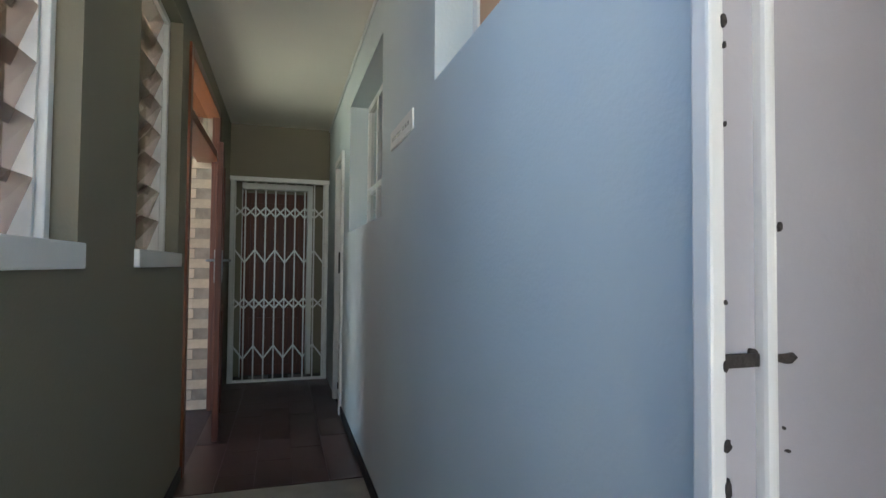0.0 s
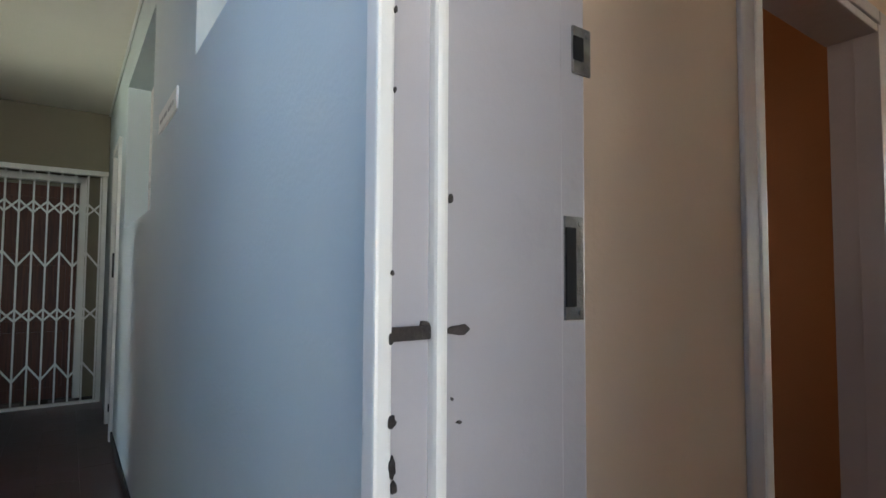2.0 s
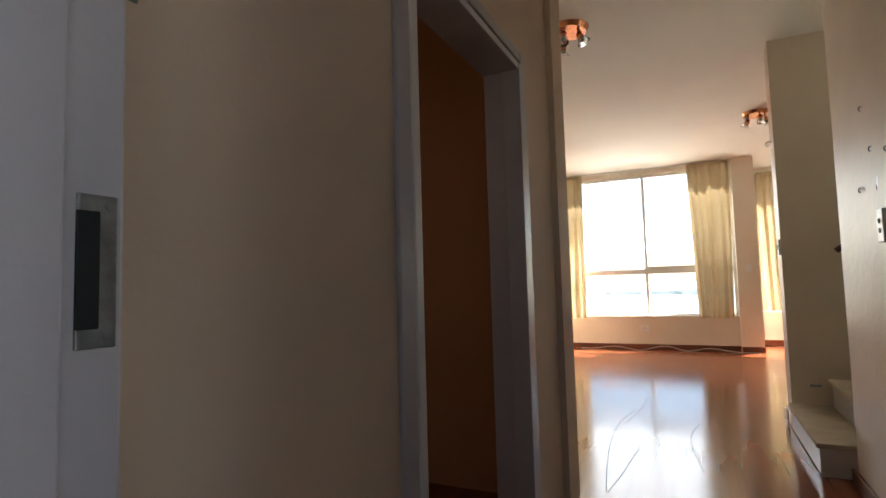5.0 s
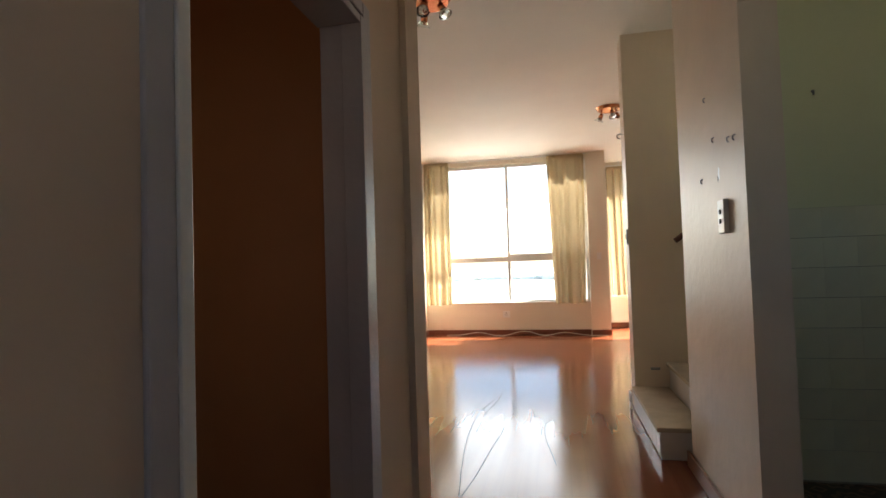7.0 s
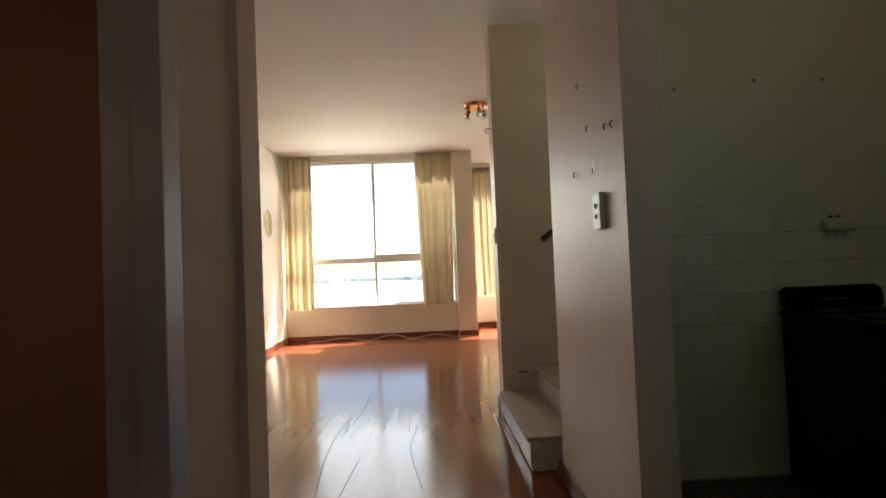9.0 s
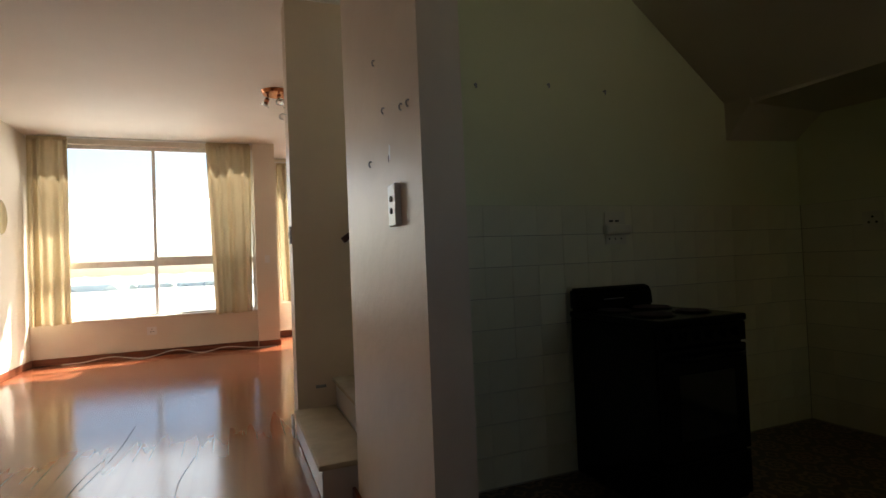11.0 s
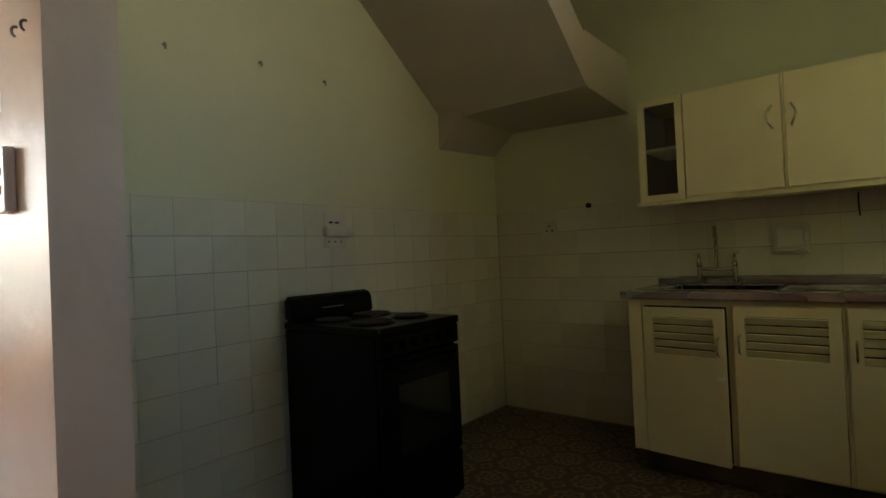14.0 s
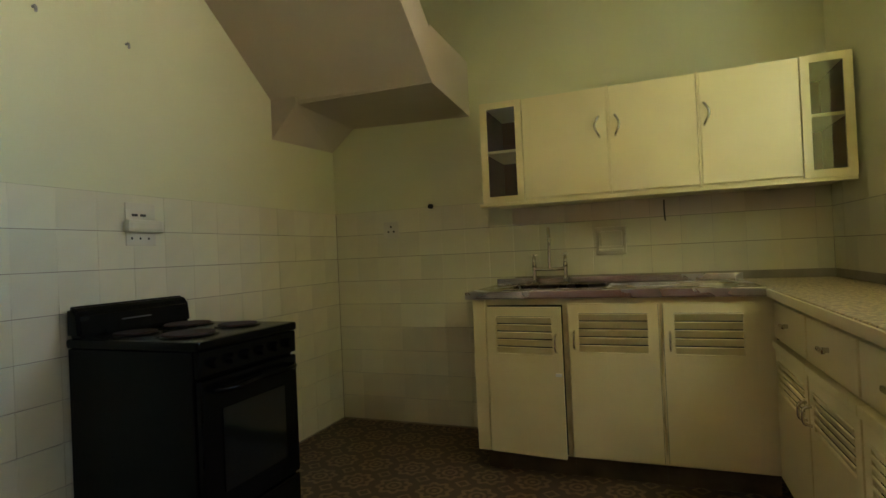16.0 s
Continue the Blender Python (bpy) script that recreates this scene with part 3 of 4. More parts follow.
part("diffuser", bm, M_WHITE, dl, smooth=True)
part("base", bm_cyl(bmesh.new(), (1.17, 4.25, WCEIL - 0.03), (1.17, 4.25, WCEIL - 0.0005), 0.13, seg=24), M_WHITE, dl)
tagged(box("walkway_threshold", M_MAT, WX0, -0.3, -0.012, WX1, 4.70, -0.001), "pale worn screed of the walkway", "floor", kind="structure")
for n_, x0, x1 in (("baseboard_1", WX1 - 0.012, WX1 - 0.001), ("baseboard_2", WX0 + 0.001, WX0 + 0.012)):
    tagged(box(n_, M_BLACKP, x0, 2.18, -0.001, x1, 5.98 if x0 > 1 else 4.94, 0.07, bev=0.003), "black painted skirting", "skirting", kind="structure")

# yard: brick wall, shrub
yard = thing("brick_building", "pale face-brick wall across the yard", "building")
box("brick_core", M_MORTAR, -0.95, 6.37, -0.3, -0.42, 9.0, 3.2, yard)
for z in (1.35, 1.72, 2.09, 2.46, 2.83):
    box("screen_board", M_DOOR, -1.395, -1.0, z, -1.33, 4.1, z + 0.16, yard, 0.006, "dark timber screen board")
for y in (0.4, 1.5, 2.6, 3.7):
    box("screen_post", M_DOOR, -1.329, y, -0.02, -1.25, y + 0.09, 3.2, yard, 0.006, "dark timber screen post")
# roof added only to hold sky light off the yard
box("yard_shade_roof", M_DOOR, -1.7, -1.0, 3.21, 0.40, 6.4, 3.27, yard, 0.01, "dark roof added to shade the yard")
box("neighbour_wall", M_PINK, -1.6, -1.0, -0.3, -1.4, 4.1, 3.2, yard, 0, "faded pink wall")
box("yard_paving", M_CONC, -3.0, -1.0, -0.3, WX0 - 0.23, 9.0, -0.02, yard, 0, "grey yard paving")
box("yard_fence", M_DOOR, -3.0, 6.30, -0.02, -0.41, 6.36, 3.2, yard, 0.004, "dark timber fence")
sh = thing("shrub", "leafy green shrub in the yard in daylight", "shrub", pose(-0.35, 6.2, 0))
rng = random.Random(3)
bm = bmesh.new()
for i in range(5):
    a = rng.uniform(0, 6.3)
    bm_cyl(bm, (0, 0, -0.02), (0.12 * math.cos(a), 0.25 * math.sin(a) - 1.2, 1.5 + 0.3 * rng.random()), 0.012, 0.004, 6)
part("stem", bm, M_DOOR, sh)
bm = bmesh.new()
for i in range(900):
    p = Vector((rng.gauss(0, 0.13), rng.gauss(-1.15, 0.3), rng.uniform(0.9, 2.2)))
    m = Matrix.Translation(p) @ Euler((rng.uniform(0, 6), rng.uniform(0, 6), rng.uniform(0, 6))).to_matrix().to_4x4()
    s = rng.uniform(0.03, 0.06)
    vs = [bm.verts.new(m @ Vector(q)) for q in ((-s, 0, 0), (0, -s * 0.4, 0.005), (s, 0, 0), (0, s * 0.4, 0.005))]
    bm.faces.new(vs)
part("leaves", bm, M_LEAF, sh)

# ---- front door frame (white, chipped) ----
fd = tagged(thing("door_3", "chipped white painted front door frame with steel strike plates", "door frame"), kind="structure")
JY = 2.15
box("frame_lip", M_WHITE, 1.655, JY - 0.008, 0, 1.6755, 2.1695, 2.12, fd, 0.004)
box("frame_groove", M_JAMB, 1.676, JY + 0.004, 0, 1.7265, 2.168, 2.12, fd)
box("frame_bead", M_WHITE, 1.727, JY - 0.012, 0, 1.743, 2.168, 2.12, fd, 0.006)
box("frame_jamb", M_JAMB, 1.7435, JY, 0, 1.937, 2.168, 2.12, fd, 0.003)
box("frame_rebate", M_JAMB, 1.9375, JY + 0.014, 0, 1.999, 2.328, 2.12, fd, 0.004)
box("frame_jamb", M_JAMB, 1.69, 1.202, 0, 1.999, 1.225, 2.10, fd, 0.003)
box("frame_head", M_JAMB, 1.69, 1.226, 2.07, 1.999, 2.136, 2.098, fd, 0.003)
for z0, z1, dx in ((1.088, 1.230, 0.0), (1.432, 1.500, 0.018)):
    bm = bm_box(bmesh.new(), 1.953 + dx, JY + 0.0095, z0, 1.990 + dx, JY + 0.0138, z1, 0.0015)
    sp = part("strike_plate", bm, M_STEEL, fd, "tarnished steel strike plate")
    box("bolt_hole", M_HOLE, 1.951 + dx, JY + 0.0065, z0 + 0.018, 1.972 + dx, JY + 0.0094, z1 - 0.016, sp, 0.002)
    for zz in (z0 + 0.010, z1 - 0.010):
        part("screw", bm_cyl(bmesh.new(), (1.981 + dx, JY + 0.0094, zz), (1.981 + dx, JY + 0.0075, zz), 0.004, seg=10), M_STEEL, sp)


def chip(x, z, w, h, y, seed):
    """A patch where paint has broken away to the wood, uneven in outline."""
    r = random.Random(seed)
    bm = bmesh.new()
    ring = [bm.verts.new((x + w * math.cos(k * 0.52) * r.uniform(0.65, 1.1), y, z + h * math.sin(k * 0.52) * r.uniform(0.65, 1.1))) for k in range(12)]
    f = bm.faces.new(ring)
    ex = bmesh.ops.extrude_face_region(bm, geom=[f])
    bmesh.ops.translate(bm, verts=[g for g in ex["geom"] if isinstance(g, bmesh.types.BMVert)], vec=(0, 0.0035, 0))
    part("paint_chip", bm, M_CHIP, fd, "bare dark wood where paint has chipped")


for k, (x, z, w, h, y) in enumerate([(1.674, 1.452, 0.004, 0.008, JY - 0.010), (1.675, 1.425, 0.002, 0.004, JY - 0.010), (1.675, 1.00, 0.005, 0.008, JY - 0.010),
        (1.676, 0.955, 0.004, 0.012, JY - 0.010), (1.678, 0.935, 0.004, 0.007, JY - 0.010), (1.675, 1.34, 0.0015, 0.003, JY - 0.010), (1.674, 1.15, 0.002, 0.003, JY - 0.010),
        (1.744, 1.232, 0.003, 0.006, JY - 0.0145), (1.747, 1.015, 0.0015, 0.002, JY - 0.0145), (1.765, 0.985, 0.004, 0.002, JY - 0.003),
        (1.764, 1.087, 0.017, 0.007, JY - 0.003), (1.720, 1.091, 0.008, 0.009, JY + 0.0005), (1.673, 1.083, 0.003, 0.006, JY - 0.0105)]):
    chip(x, z, w, h, y, k)
bm = bm_box(bmesh.new(), 1.6765, JY - 0.003, 1.079, 1.7265, JY + 0.0035, 1.094, 0.002)
part("latch_slot", bm, M_CHIP, fd, "old dark latch slot cut in the frame")

# ---- hall: inner doorway ----
idr = tagged(thing("door_4", "white painted inner door frame, doorway open", "door frame"), kind="structure")
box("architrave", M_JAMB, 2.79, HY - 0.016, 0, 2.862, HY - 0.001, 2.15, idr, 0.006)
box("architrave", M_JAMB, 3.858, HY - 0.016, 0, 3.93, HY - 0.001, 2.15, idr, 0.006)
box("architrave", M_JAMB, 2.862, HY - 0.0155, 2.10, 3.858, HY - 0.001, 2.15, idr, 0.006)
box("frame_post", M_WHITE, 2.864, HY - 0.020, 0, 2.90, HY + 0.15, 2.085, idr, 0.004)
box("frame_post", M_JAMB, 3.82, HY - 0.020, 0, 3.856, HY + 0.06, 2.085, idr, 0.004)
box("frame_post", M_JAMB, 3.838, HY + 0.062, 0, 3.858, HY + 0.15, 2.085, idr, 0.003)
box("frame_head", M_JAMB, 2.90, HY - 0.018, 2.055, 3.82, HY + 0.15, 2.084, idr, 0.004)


def skirting(name, x0, y0, x1, y1, h=0.085):
    along_x = abs(x1 - x0) > abs(y1 - y0)
    bm = bm_box(bmesh.new(), x0, y0, 0.001, x1, y1, h, 0.005)
    tagged(part(name, bm, M_SKIRT if along_x else M_SKIRT_Y), "varnished red-brown wooden skirting", "skirting", kind="structure")


skirting("baseboard_3", 4.19, SY1 + 0.001, 5.29, SY1 + 0.019)
skirting("baseboard_4", 4.44, LY1 - 0.019, LX1 - 0.001, LY1 - 0.001)
skirting("baseboard_5", LX1 - 0.02, 1.145, LX1 - 0.002, LY1 - 0.02)
skirting("baseboard_6", 10.931, 0.83, 10.949, 1.139)
skirting("baseboard_7", 12.03, -2.2, 12.049, 0.93)
skirting("baseboard_8", 6.651, -2.2, 6.668, 1.09)

# switch plate, hooks and marks on the wing wall
sw = thing("light_switch", "white two-gang wall switch plate with dark rockers", "switch")
box("plate", M_WHITE, 4.39, SY1 + 0.0005, 1.265, 4.475, SY1 + 0.022, 1.405, sw, 0.005)
for z in (1.315, 1.355):
    part("rocker", bm_cyl(bmesh.new(), (4.432, SY1 + 0.022, z), (4.432, SY1 + 0.026, z), 0.010, seg=14), M_BLACKP, sw, "dark rocker")
for x, z in ((4.65, 1.90), (4.545, 1.692), (4.34, 1.648), (4.27, 1.640), (4.755, 1.54)):
    h = thing("wall_hook", "small dark hook screwed in the wall", "hook", group="hooks on the wing wall")
    tube("hook", [(x, SY1 + 0.001, z), (x, SY1 + 0.008, z - 0.002), (x, SY1 + 0.010, z - 0.016), (x, SY1 + 0.005, z - 0.022)], 0.0028, M_STEEL, h)
for k, (x, z, w_, h_) in enumerate(((4.50, 1.525, 0.016, 0.035), (4.515, 1.505, 0.008, 0.016))):
    r = random.Random(40 + k)
    bm = bmesh.new()
    bm.faces.new([bm.verts.new((x + w_ * math.cos(a * 0.6) * r.uniform(.6, 1.1), SY1 + 0.0015, z + h_ * math.sin(a * 0.6) * r.uniform(.6, 1.1))) for a in range(10)])
    tagged(part("paint_scar", bm, M_CHIP if k else M_WHITE), "torn patch in the wall paint", "wall mark", kind="structure")

# ---- stair ----
RISE, GO, NS = 0.188, 0.262, 9
stair = thing("staircase", "stair with pale tiled risers and beige covered treads", "stairs")
for i in range(NS):
    y1 = 1.107 - i * GO
    y0 = y1 - GO
    wx0 = 5.36 if i == 0 else 5.231
    st = part("step", bm_box(bmesh.new(), 5.301 if y1 < 0.95 else wx0, y0, 0.001, 6.438, y1 - 0.012, (i + 1) * RISE - 0.03), M_STAIRTILE, stair)
    box("tread", M_STEP, 5.302 if y1 < 0.95 else wx0 - 0.01, y0 - 0.005, (i + 1) * RISE - 0.0295, 6.438, y1 + 0.012, (i + 1) * RISE, st, 0.008, "beige worn tread")
tl = mesh_of("riser_tile", bm_box(bmesh.new(), -0.066, -0.003, -0.068, 0.066, 0.003, 0.068, 0.002), M_STAIRTILE)
for k in range(8):
    b = new("riser_tile", tl)
    b.parent, b.location = stair, (5.43 + k * 0.137, 1.0985, 0.078)
ht = thing("handrail", "dark wooden handrail rising along the stair wall", "handrail")
tube("rail", [(6.38, 0.76, 1.31), (6.38, 0.2, 1.72), (6.38, -1.2, 2.74)], 0.022, M_DOOR, ht)
for y, z in ((0.5, 1.50), (-0.8, 2.45)):
    tube("bracket", [(6.438, y, z - 0.06), (6.39, y, z - 0.05), (6.38, y, z - 0.01)], 0.007, M_STEEL, ht)
lt = thing("loose_skirting_tile", "cracked loose tile leaning at the stair corner", "tile")
box("tile", M_STAIRTILE, 6.455, 1.115, 0.001, 6.56, 1.125, 0.13, lt, 0.002)
box("tile_edge", M_BLACKP, 6.455, 1.1255, 0.06, 6.56, 1.129, 0.068, lt)
cs = thing("light_switch", "dark switch plate on the edge of the stair wall", "switch")
box("plate", M_STEEL, 6.465, 1.0905, 1.30, 6.535, 1.102, 1.42, cs, 0.003)
box("rocker", M_BLACKP, 6.49, 1.102, 1.34, 6.51, 1.107, 1.38, cs, 0.001)
hk = thing("wall_hook", "small white curtain hook on the stair wall", "hook")
tube("hook", [(6.50, 1.091, 2.19), (6.50, 1.13, 2.19), (6.50, 1.135, 2.165), (6.50, 1.115, 2.155)], 0.006, M_WHITE, hk)
tagged(box("vent_mark", M_STEEL, 6.428, 0.90, 0.315, 6.4385, 0.97, 0.335, bev=0.002), "small dent plate low on the stair wall", "plate")

# upper flight over the kitchen: sloped soffit, landing with a warped winder underside
bm = bmesh.new()
SXW = 4.12
V = bm.verts.new
slope = 0.80


def prism(lo, hi):
    a, b = [V(p) for p in lo], [V(p) for p in hi]
    bm.faces.new(a)
    bm.faces.new(list(reversed(b)))
    for k in range(len(a)):
        bm.faces.new((a[k], b[k], b[(k + 1) % len(a)], a[(k + 1) % len(a)]))


prism([(SXW, -1.42, 2.0), (KX1 - 0.001, -1.42, 2.03), (KX1 - 0.001, 0.80, 2.03 + 2.22 * slope), (SXW, 0.80, 2.0 + 2.22 * slope)],
      [(SXW, -1.42, 2.28), (KX1 - 0.001, -1.42, 2.28), (KX1 - 0.001, 0.80, 2.28 + 2.22 * slope), (SXW, 0.80, 2.28 + 2.22 * slope)])
prism([(SXW, -1.419, 1.995), (SXW, KY0 + 0.001, 1.957), (4.955, KY0 + 0.001, 1.985), (4.955, -1.419, 2.0)],
      [(SXW, -1.419, 2.30), (SXW, KY0 + 0.001, 2.30), (4.955, KY0 + 0.001, 2.30), (4.955, -1.419, 2.30)])
prism([(4.955, -1.40, 2.0), (4.955, KY0 + 0.001, 1.985), (KX1 - 0.001, KY0 + 0.001, 1.84), (KX1 - 0.001, -1.40, 1.815)],
      [(4.955, -1.40, 2.30), (4.955, KY0 + 0.001, 2.30), (KX1 - 0.001, KY0 + 0.001, 2.30), (KX1 - 0.001, -1.40, 2.30)])
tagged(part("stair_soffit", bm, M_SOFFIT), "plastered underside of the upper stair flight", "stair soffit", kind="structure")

# ---- living room ----
wd = tagged(thing("window_2", "wide grey metal window with a transom, bright sky outside", "window"), kind="structure")
WXF = 11.12
for y0, y1 in ((1.1405, 1.18), (3.79, 3.829)):
    box("window_frame", M_ALU, WXF, y0, 0.531, WXF + 0.05, y1, 2.899, wd, 0.004)
for z0, z1 in ((0.531, 0.575), (2.85, 2.899)):
    box("window_frame", M_ALU, WXF, 1.18, z0, WXF + 0.05, 3.79, z1, wd, 0.004)
box("mullion", M_ALU, WXF - 0.005, 2.43, 0.575, WXF + 0.045, 2.475, 2.85, wd, 0.004)
box("transom", M_ALU, WXF - 0.008, 1.18, 1.235, WXF + 0.042, 3.79, 1.315, wd, 0.004)
box("sash_rail", M_ALU, WXF - 0.014, 1.2, 1.316, WXF + 0.02, 2.43, 1.355, wd, 0.003)
box("window_sill", M_WHITE, LX1 - 0.03, 1.145, 0.5315, WXF, 3.825, 0.55, wd, 0.004)
for y0, y1 in ((1.18, 2.43), (2.475, 3.79)):
    for z0, z1 in ((0.575, 1.235), (1.315, 2.85)):
        box("pane", M_GLASS, WXF + 0.018, y0, z0, WXF + 0.022, y1, z1, wd).visible_shadow = False
w3 = tagged(thing("window_3", "side window behind a curtain", "window"), kind="structure")
for z0, z1 in ((0.551, 0.60), (2.80, 2.849)):
    box("window_frame", M_ALU, 12.1, -1.199, z0, 12.15, 0.719, z1, w3, 0.004)
for y0, y1 in ((-1.199, -1.15), (0.67, 0.719)):
    box("window_frame", M_ALU, 12.1, y0, 0.60, 12.15, y1, 2.80, w3, 0.004)
box("pane", M_GLASS, 12.12, -1.15, 0.60, 12.124, 0.67, 2.80, w3).visible_shadow = False


def curtain(x, y0, y1, z0, z1, folds, seed, flare=0.0):
    """A hanging curtain: deep uneven folds, gathered at the top, slightly wavy hem."""
    c = thing("curtain", "cream cloth curtain hanging in deep folds, drawn aside", "curtain", group="living room curtains")
    r = random.Random(seed)
    ph = [r.uniform(0, 6.3) for _ in range(4)]
    nu, nv = folds * 12, 26
    bm = bmesh.new()
    grid = []
    for j in range(nv + 1):
        v = j / nv
        row = []
        for i in range(nu + 1):
            u = i / nu
            y = y0 + (y1 - y0) * (u * (1 - 0.10 * v) + 0.05 * v * math.sin(ph[3])) + flare * v * (u - 0.5)
            a = u * folds * 2 * math.pi
            wob = a + 0.9 * math.sin(a * 0.37 + ph[1]) + 0.6 * math.sin(1.7 * v + ph[0])
            d = (0.034 + 0.022 * v) * math.sin(wob + ph[0]) * (0.7 + 0.3 * math.sin(a * 0.61 + ph[3])) + 0.016 * math.sin(a * 0.43 + ph[2] + v) + 0.009 * (1 - v) * math.sin(wob * 2.0 + ph[2])
            z = z1 - (z1 - z0) * v + 0.006 * v * math.sin(a * 0.5 + ph[1])
            row.append(bm.verts.new((x + d, y, z)))
        grid.append(row)
    for j in range(nv):
        for i in range(nu):
            bm.faces.new((grid[j][i], grid[j][i + 1], grid[j + 1][i + 1], grid[j + 1][i]))
    ob = part("cloth", bm, M_CURTAIN, c, smooth=True)
    box("heading_tape", M_CURTAIN, x - 0.012, min(y0, y1) + 0.01, z1 - 0.02, x + 0.012, max(y0, y1) - 0.01, z1 + 0.025, c, 0.004)
    return c


curtain(10.95, 3.42, 3.87, 0.52, 2.94, 4, 1, 0.03)
curtain(10.95, 1.17, 1.77, 0.52, 2.94, 4, 2, -0.05)
curtain(11.96, 0.40, 0.74, 0.58, 2.86, 3, 5)
rl = thing("curtain_rail", "thin white curtain rail along the ceiling", "curtain rail")
box("rail", M_WHITE, 10.965, 0.845, 2.955, 10.99, 3.895, 2.975, rl, 0.003)
for y in (1.3, 2.4, 3.5):
    box("bracket", M_WHITE, 10.97, y, 2.9752, 10.985, y + 0.02, CEIL - 0.0005, rl)
r2 = thing("curtain_rail", "thin white curtain rail over the side window", "curtain rail")
box("rail", M_WHITE, 11.95, -1.3, 2.89, 11.975, 0.93, 2.91, r2, 0.003)
box("bracket", M_WHITE, 11.95, 0.5, 2.9105, 11.97, 0.52, CEIL - 0.0005, r2)

for x in (8.17, 8.66, 9.15, 9.65, 10.19):
    mi = thing("round_mirror", "frameless round wall mirror", "mirror", group="row of round mirrors")
    part("mirror_disc", bm_cyl(bmesh.new(), (x, LY1 - 0.0005, 1.85), (x, LY1 - 0.006, 1.85), 0.197, seg=48), M_MIRROR, mi)
    part("backing", bm_cyl(bmesh.new(), (x, LY1 - 0.0002, 1.85), (x, LY1 - 0.0004, 1.85), 0.199, seg=48), M_STEEL, mi)

so = thing("wall_socket", "white square wall socket under the window", "socket")
box("plate", M_WHITE, LX1 - 0.012, 2.46, 0.29, LX1 - 0.0005, 2.58, 0.40, so, 0.003)
for dy, dz in ((-0.015, -0.01), (0.015, -0.01), (0, 0.02)):
    part("hole", bm_cyl(bmesh.new(), (LX1 - 0.0122, 2.52 + dy, 0.345 + dz), (LX1 - 0.0135, 2.52 + dy, 0.345 + dz), 0.006, seg=10), M_HOLE, so)
so2 = thing("light_switch", "small white switch on the window pier", "switch")
box("plate", M_WHITE, 10.94, 0.95, 1.22, 10.9495, 1.02, 1.33, so2, 0.003)
box("rocker", M_WHITE, 10.935, 0.975, 1.26, 10.94, 0.995, 1.29, so2, 0.001)


def spot_light(x, y, heads):
    s = thing("ceiling_spot_cluster", "copper ceiling light with glass-ringed spot heads, unlit", "lamp", pose(x, y, CEIL), "copper ceiling spots")
    bm = bm_cyl(bmesh.new(), (0, 0, -0.0005), (0, 0, -0.035), 0.15, 0.13, 32)
    part("ceiling_plate", bm, M_COPPER, s, smooth=False)
    for a in heads:
        c, q = math.cos(a), math.sin(a)
        p = Vector((0.085 * c, 0.085 * q, -0.035))
        d = Vector((0.5 * c, 0.5 * q, -1)).normalized()
        hd = tube("spot_arm", [p, p + Vector((0, 0, -0.02)), p + Vector((0, 0, -0.03)) + d * 0.01], 0.009, M_COPPER, s)
        b0 = p + Vector((0, 0, -0.03))
        part("spot_shell", bm_cyl(bmesh.new(), b0, b0 + d * 0.05, 0.022, 0.026, 20), M_COPPER, hd, smooth=True)
        part("glass_ring", bm_cyl(bmesh.new(), b0 + d * 0.05, b0 + d * 0.088, 0.027, 0.048, 20), M_OBSC, hd, "clear flared bulb glass", smooth=True)
        part("bulb", bm_cyl(bmesh.new(), b0 + d * 0.04, b0 + d * 0.072, 0.016, 0.022, 16), M_CHROME, hd, smooth=True)
    return s


spot_light(5.47, 2.43, (3.0, 4.4, 0.6))
spot_light(8.48, 0.99, (3.4, 5.0, 1.2))
cb = tube("floor_cable", [(10.98, 3.55, 0.006), (10.90, 3.3, 0.02), (10.96, 3.0, 0.05), (10.88, 2.6, 0.006), (10.95, 2.2, 0.07), (10.90, 1.9, 0.006), (10.96, 1.6, 0.045), (10.90, 1.2, 0.008), (10.88, 0.9, 0.006)], 0.005, M_CABLE)
tagged(cb, "thin white cable lying along the skirting", "cable")
for pts in ([(6.69, 2.225), (6.32, 2.29), (5.79, 2.30), (5.13, 2.24), (4.70, 2.18)], [(5.69, 2.08), (5.30, 2.113), (4.95, 2.14), (4.7, 2.17)], [(7.33, 2.18), (6.63, 2.20), (6.12, 2.264)], [(6.4, 1.72), (5.9, 1.78), (5.2, 1.70)]):
    sc_ = tube("floor_scratch", [(x, y, -0.0007) for x, y in pts], 0.0022, M_CHIP)
    tagged(sc_, "long dark scratch dragged across the varnished boards", "scratch", "scratches in the boards", "structure")
# far distance below the flat
bm = bmesh.new()
rng = random.Random(8)
for i in range(420):
    a = -0.75 + 1.5 * i / 419
    d = rng.uniform(380, 620)
    bmesh.ops.create_icosphere(bm, subdivisions=1, radius=rng.uniform(7, 17), matrix=Matrix.Translation((d * math.cos(a), d * math.sin(a), -9)) @ Matrix.Diagonal((1, 1.4, 0.55, 1)))
tagged(part("backdrop", bm, M_HILL), "hazy distant tree belt", "trees", kind="structure")

